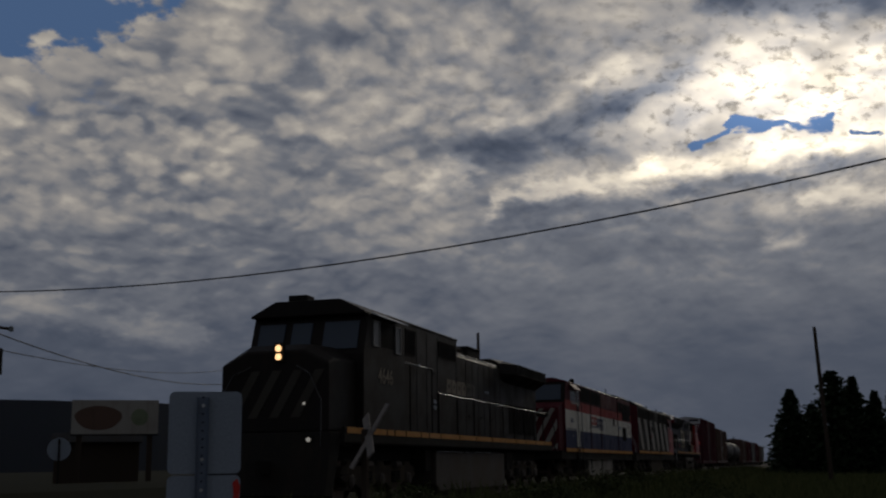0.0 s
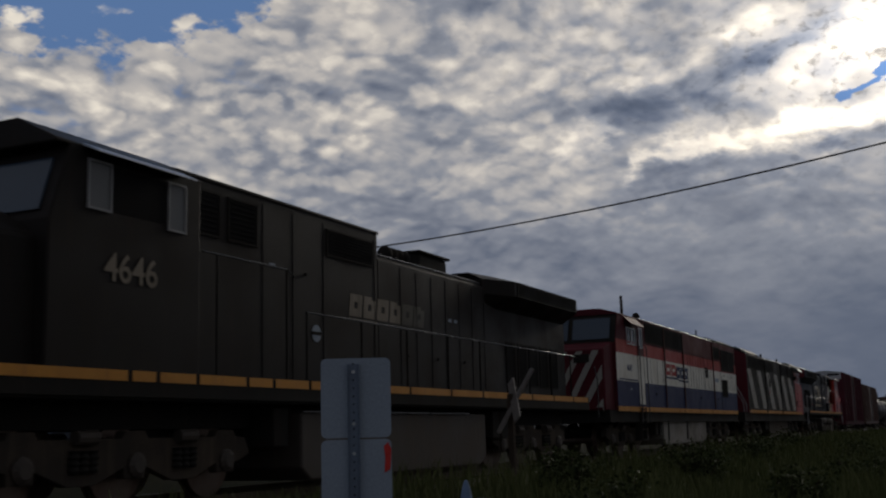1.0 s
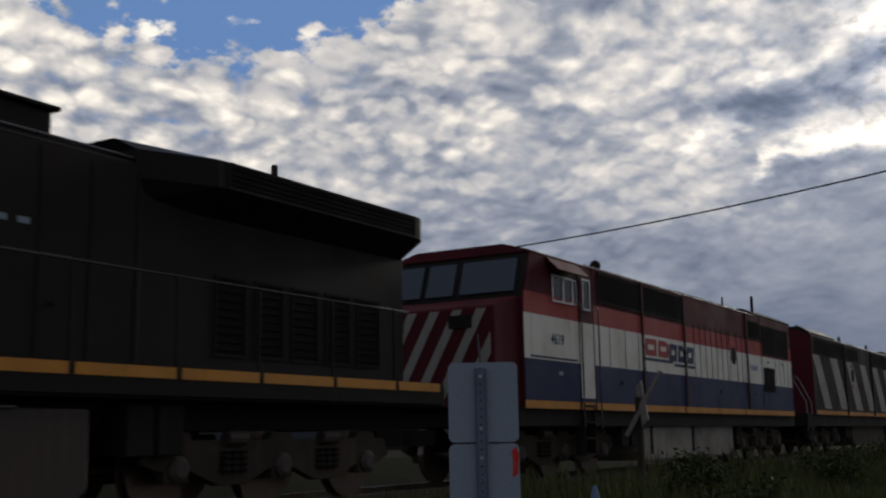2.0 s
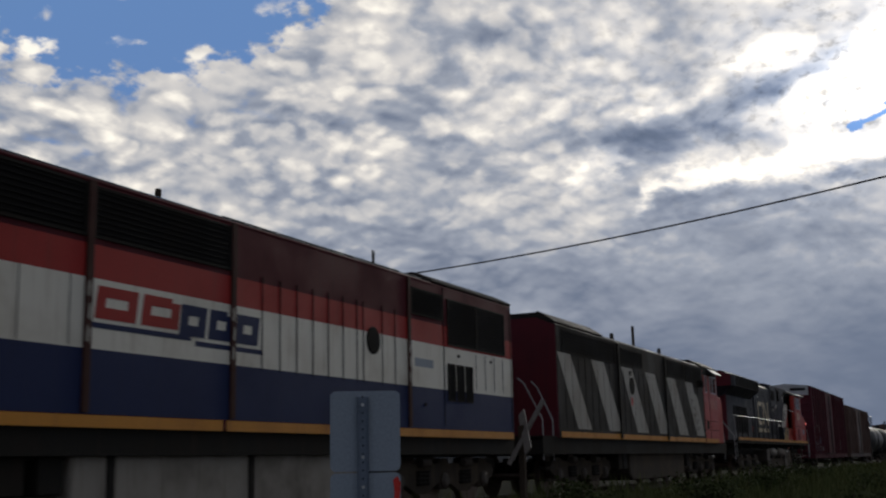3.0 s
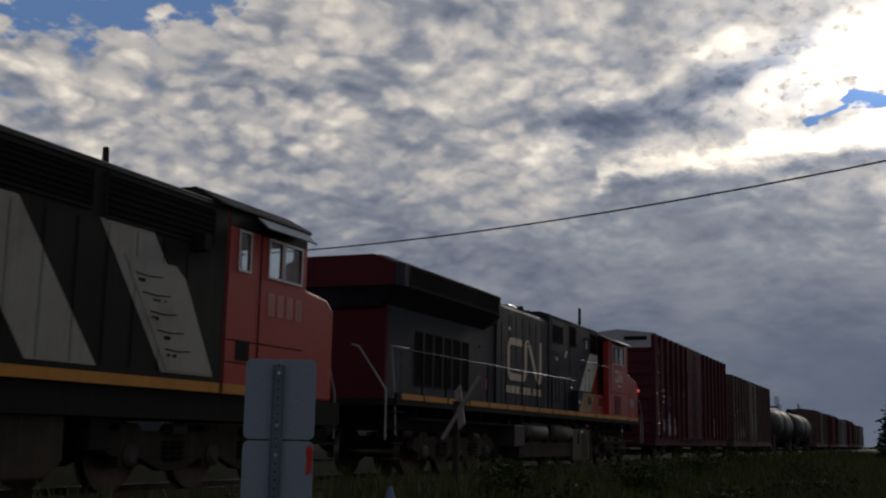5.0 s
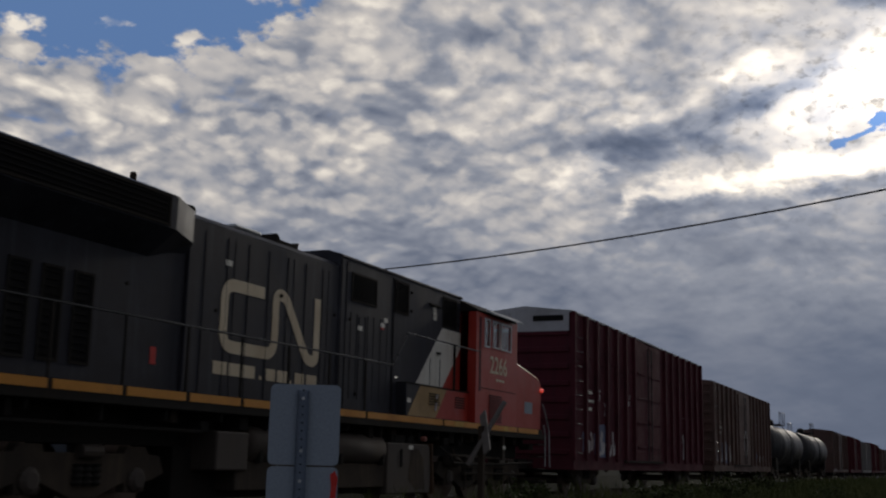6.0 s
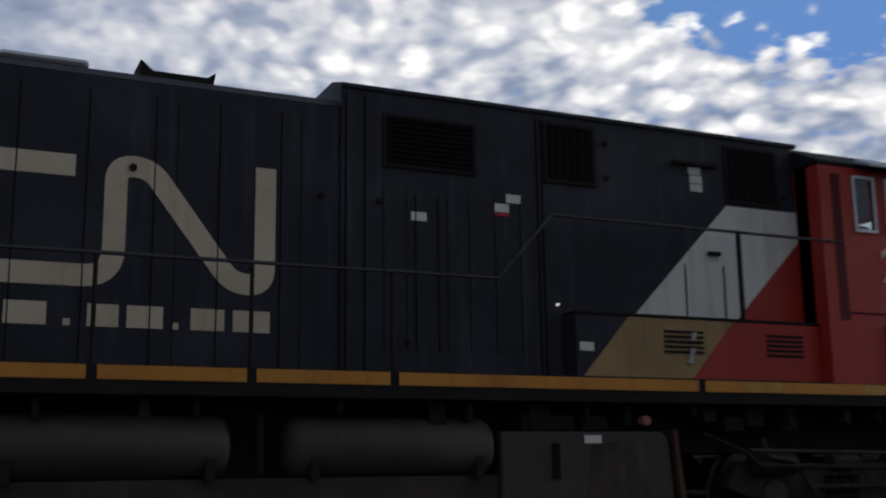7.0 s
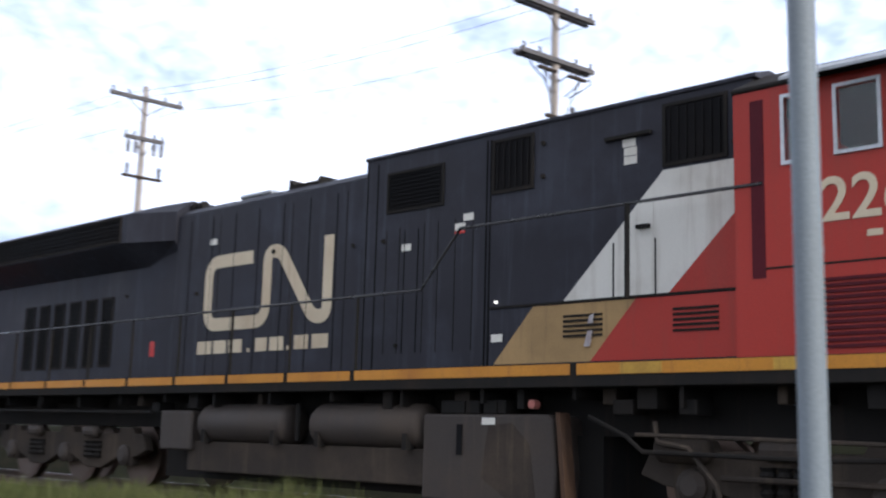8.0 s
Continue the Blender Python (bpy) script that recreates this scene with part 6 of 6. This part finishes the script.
    c.tube("brake_pipe", FRAME, [(95.5, -1.4, 1.25), (102.0, -1.4, 1.22)], 0.03)
    c.box("underframe", FRAME, 95.5, 116.6, -0.9, 0.9, 1.0, 1.50)
    # added dark filler, shuts out the bright ground behind the underframe
    c.box("inner_tank", FRAME, 101.9, 110.4, -1.0, 1.0, 0.24, 1.0)
    for i in range(16):
        u = 95.8 + 1.32 * i
        c.box("frame_gusset", FRAME, u, u + 0.05, -1.46, -0.9, 1.30 + 0.04 * (i % 3), 1.50)
    for i, u in enumerate((98.2, 101.4, 103.0, 104.6, 107.3, 108.45, 109.5, 110.6, 111.1, 112.6, 113.5, 115.4)):
        c.box("hanging_fitting", DUSTY if i % 2 else FRAME, u, u + 0.10 + 0.07 * (i % 3), -1.40 + 0.1 * (i % 2), -1.05, 1.28 + 0.05 * (i % 2), 1.50, bevel=0.01)
    for i in range(4):
        c.box("step", FRAME, 116.7, 117.3, -1.5, -1.25, 0.4 + 0.32 * i, 0.43 + 0.32 * i)
        c.box("step", FRAME, 94.5, 95.1, -1.5, -1.25, 0.4 + 0.32 * i, 0.43 + 0.32 * i)
    c.truck(98.9, 3, 0.53)
    c.truck(113.6, 3, 0.53)
    c.coupler(94.3, -1)
    c.coupler(117.2, 1)


SPRAY_BLUE = paint("spray_blue", (0.12, 0.16, 0.26), 0.6, grime=0.6, dirt=(0.2, 0.1, 0.1))
BROWN = paint("brown_freight_paint", (0.11, 0.060, 0.050), 0.6, grime=0.5)
GREYCAR = paint("grey_freight_paint", (0.20, 0.19, 0.19), 0.6, grime=0.5)
TANKBLACK = paint("tank_black", (0.035, 0.035, 0.04), 0.5, gloss=0.2, grime=0.4)
BOXRED = paint("boxcar_oxide_red", (0.088, 0.020, 0.030), 0.65, gloss=0.08, grime=0.55, dirt=(0.045, 0.020, 0.026))


def boxcar(u0, u1, top, mat, label, graffiti=False, white_end=False, simple=False):
    c = Car("boxcar", label, "boxcar", u0)
    n = int((u1 - u0) / 1.15)
    c.box("body", mat, u0, u1, -1.50, 1.50, 1.0, top - 0.12)
    c.bar("roof", OFFWHITE if white_end else mat, mirrored_roof(1.53, top - 0.12, 0.05, top + 0.05), u0 - 0.02, u1 + 0.02)
    c.box("side_sill", mat, u0, u1, -1.54, 1.54, 0.72, 1.06)
    mid, half = (u0 + u1) / 2 - 0.35, 1.75
    wide = 0.055 if simple else 0.085
    for i in range(n + 1):
        u = u0 + 0.05 + (u1 - u0 - 0.1) * i / n
        if abs(u - mid) > half + 0.1:
            c.box("side_post", mat, u - wide, u + wide, -1.52 - wide, -1.49, 1.0, top - 0.15, bevel=0.0 if simple else 0.012)
            if not simple and i < n:
                for z in (1.0 + (top - 1.0) * (0.36 + 0.05 * (i % 3)), 1.0 + (top - 1.0) * (0.66 + 0.03 * (i % 2))):
                    c.box("panel_seam", mat, u + wide, u - wide + (u1 - u0 - 0.1) / n, -1.525, -1.49, z, z + 0.05, bevel=0.008)
    for s in (-1, 1):
        door = c.box("door", mat, mid + s * 0.9 - 0.86, mid + s * 0.9 + 0.86, -1.57, -1.50, 1.05, top - 0.3, "sliding door leaf", bevel=0.0 if simple else 0.01)
        for k_ in range(4):
            c.box("door_rib", mat, mid + s * 0.9 - 0.8, mid + s * 0.9 + 0.8, -1.60, -1.57, 1.5 + 0.85 * k_, 1.56 + 0.85 * k_, parent=door)
        c.tube("lock_rod", HANDRAIL, [(mid + s * 0.25, -1.61, 1.1), (mid + s * 0.25, -1.61, top - 0.4)], 0.02, parent=door)
    c.box("door_track", FRAME, mid - 3.4, mid + 2.0, -1.60, -1.52, 0.98, 1.05)
    # corrugated end
    for k_ in range(9):
        z = 1.15 + (top - 1.5) * k_ / 8
        c.box("end_rib", mat, u0 - 0.05, u0, -1.4, 1.4, z, z + 0.16, bevel=0.0 if simple else 0.02)
    if white_end:
        c.box("end_band", OFFWHITE, u0 - 0.062, u0 - 0.05, -1.42, 1.42, top - 0.72, top - 0.15, "pale weathered end band")
        c.box("roof_plate", GRATE, u0 - 0.075, u0 - 0.062, -1.25, -0.3, top - 0.42, top - 0.25)
    for i in range(9):
        c.tube("ladder_rung", HANDRAIL, [(u0 + 0.12, -1.63, 1.2 + 0.42 * i), (u0 + 0.6, -1.63, 1.2 + 0.42 * i)], 0.012)
    if graffiti:
        rng = random.Random(int(u0))

        def stroke(pts, w, mat, deep):
            bm, rows = bme(), []
            for i, (u, z) in enumerate(pts):
                p, q = Vector(pts[max(i - 1, 0)]), Vector(pts[min(i + 1, len(pts) - 1)])
                d = (q - p).normalized()
                rows.append([bm.verts.new((u - c.u0 + k_ * d.y * w, y, z - k_ * d.x * w)) for k_ in (-1, 1) for y in (-1.503 - deep, -1.498)])
            for a, b in zip(rows, rows[1:]):
                for f in ((0, 2), (2, 3), (1, 0)):
                    bm.faces.new((a[f[0]], a[f[1]], b[f[1]], b[f[0]]))
            part("spray_stroke", bm, mat, c.root, "faded spray-painted stroke")

        c.slab("spray_patch", SPRAY_BLUE, [(u0 + 2.3, 1.12), (u0 + 3.7, 1.1), (u0 + 3.75, 1.9), (u0 + 3.3, 2.15), (u0 + 2.4, 2.05)], -1.504, -1.499, "faded blue spray paint")
        for i in range(12):
            a = u0 + (1.0 + 0.42 * i if i < 9 else 4.0 + 1.0 * i)
            z0, z1 = 1.15 + rng.uniform(0, 0.15), 1.7 + rng.uniform(0.0, 0.5)
            b1, b2 = rng.uniform(-0.15, 0.25), rng.uniform(0.1, 0.4)
            stroke([(a, z1), (a + b1, (z0 + z1) / 2 + 0.1), (a + 0.08, z0), (a + b2, z0 + 0.06), (a + b2 + 0.1, z0 + 0.35)], rng.uniform(0.05, 0.10), SPRAY_WHITE if i % 3 else SPRAY_BLUE, 0.002 + 0.0006 * (i % 4))
        if not white_end:
            ring_u, ring_z = u0 + 9.0, 2.15
            stroke([(ring_u + 0.55 * math.cos(t), ring_z + 0.62 * math.sin(t)) for t in [0.4 * i for i in range(17)]], 0.08, SPRAY_WHITE, 0.072)
        for i in range(7):
            a = u0 + rng.uniform(0.8, 16.0)
            z0 = rng.uniform(2.2, 3.0)
            stroke([(a, z0 + 0.4), (a + 0.15, z0 + 0.2), (a, z0), (a + 0.3, z0 + 0.1), (a + 0.3, z0 + 0.4)], 0.03, SPRAY_WHITE, 0.003)
        for i in range(3):
            z = 2.5 + 0.25 * i
            c.slab("stencil_bar", WHITE, seg(u0 + 1.5, u0 + 2.0 + 0.2 * (i % 2), z, z + 0.1), -1.505, -1.499, "white stencilled bar")
    c.box("centre_sill", FRAME, u0, u1, -0.3, 0.3, 0.7, 1.0)
    c.truck(u0 + 2.4, 2, 0.42)
    c.truck(u1 - 2.4, 2, 0.42)
    c.coupler(u0, -1)
    c.coupler(u1, 1)
    return c


def tankcar(u0, u1, label):
    c = Car("tank_car", label, "tank car", u0)
    r, zc = 1.42, 2.45
    prof = [(0.0, 0.3)] + [(0.45 * (1 - math.cos(a)), r * (0.21 + 0.79 * math.sin(a))) for a in [0.3, 0.7, 1.1, 1.5708]]
    n = u1 - u0
    prof = prof + [(n * 0.33, r), (n * 0.334, r + 0.02), (n * 0.345, r + 0.02), (n * 0.35, r), (n * 0.65, r), (n * 0.654, r + 0.02), (n * 0.665, r + 0.02), (n * 0.67, r)] + [(n - a, b) for a, b in reversed(prof)]
    shell = part("shell", turned(bme(), prof, "x", 32), TANKBLACK, c.root, "glossy black tank shell", at=pose(0, 0, zc))
    for p in shell.data.polygons:
        p.use_smooth = True
    m_ = (u0 + u1) / 2
    c.drum("dome", FRAME, m_ - 0.5, m_ + 0.5, 0, zc + r + 0.2, 0.3)
    c.box("top_platform", FRAME, m_ - 1.4, m_ + 1.4, -0.9, 0.9, zc + r + 0.02, zc + r + 0.08)
    for y in (-0.9, 0.9):
        c.tube("top_rail", HANDRAIL, [(m_ - 1.4, y, zc + r + 0.9), (m_ + 1.4, y, zc + r + 0.9)], 0.025)
        for u in (-1.4, -0.5, 0.5, 1.4):
            c.tube("rail_post", HANDRAIL, [(m_ + u, y, zc + r), (m_ + u, y, zc + r + 0.9)], 0.025)
    c.tube("ladder", HANDRAIL, [(m_ - 0.3, -1.5, 1.0), (m_ - 0.3, -1.5, zc + 0.6), (m_ - 0.3, -0.9, zc + r)], 0.025)
    c.box("stub_sill", FRAME, u0 - 0.3, u1 + 0.3, -0.35, 0.35, 0.75, 1.1)
    for u in (u0 + 1.5, u1 - 2.3):
        c.box("saddle", FRAME, u, u + 0.8, -1.3, 1.3, 0.9, 1.6, bevel=0.05)
    c.truck(u0 + 2.0, 2, 0.42)
    c.truck(u1 - 2.0, 2, 0.42)
    c.coupler(u0 - 0.2, -1)
    c.coupler(u1 + 0.2, 1)


engine_green()
engine_tricolour()
engine_striped()
engine_black()
boxcar(119.7, 138.5, 5.46, BOXRED, "dark red high boxcar with ribbed sides and spray paint", True, True)
boxcar(141.3, 159.5, 5.0, BROWN, "brown weathered boxcar with spray paint", True)
tankcar(162.3, 178.5, "black tank car with a railed top platform")
tankcar(181.3, 197.5, "black tank car with a railed top platform")
for i, (mat, top) in enumerate(((BROWN, 4.7), (MAROON, 4.8), (GREYCAR, 4.7), (MAROON, 5.0), (BROWN, 4.7), (GREYCAR, 4.8))):
    boxcar(201.0 + 20.4 * i, 218.6 + 20.4 * i, top, mat, "weathered boxcar far back in the train", simple=True)


def motions():
    steps = [i * 0.5 for i in range(17)]
    for root, u in CARS:
        walk(root, [(t, pose(u - SPEED * t, TRACK_Y, RAIL_Z)) for t in steps])
    ticks = [i / FPS for i in range(0, 241)]
    for wheel, p, r in WHEELS[:32]:
        walk(wheel, [(t, pose(p, 0, r, 0, -math.degrees(SPEED * t / r), 0)) for t in ticks])


motions()
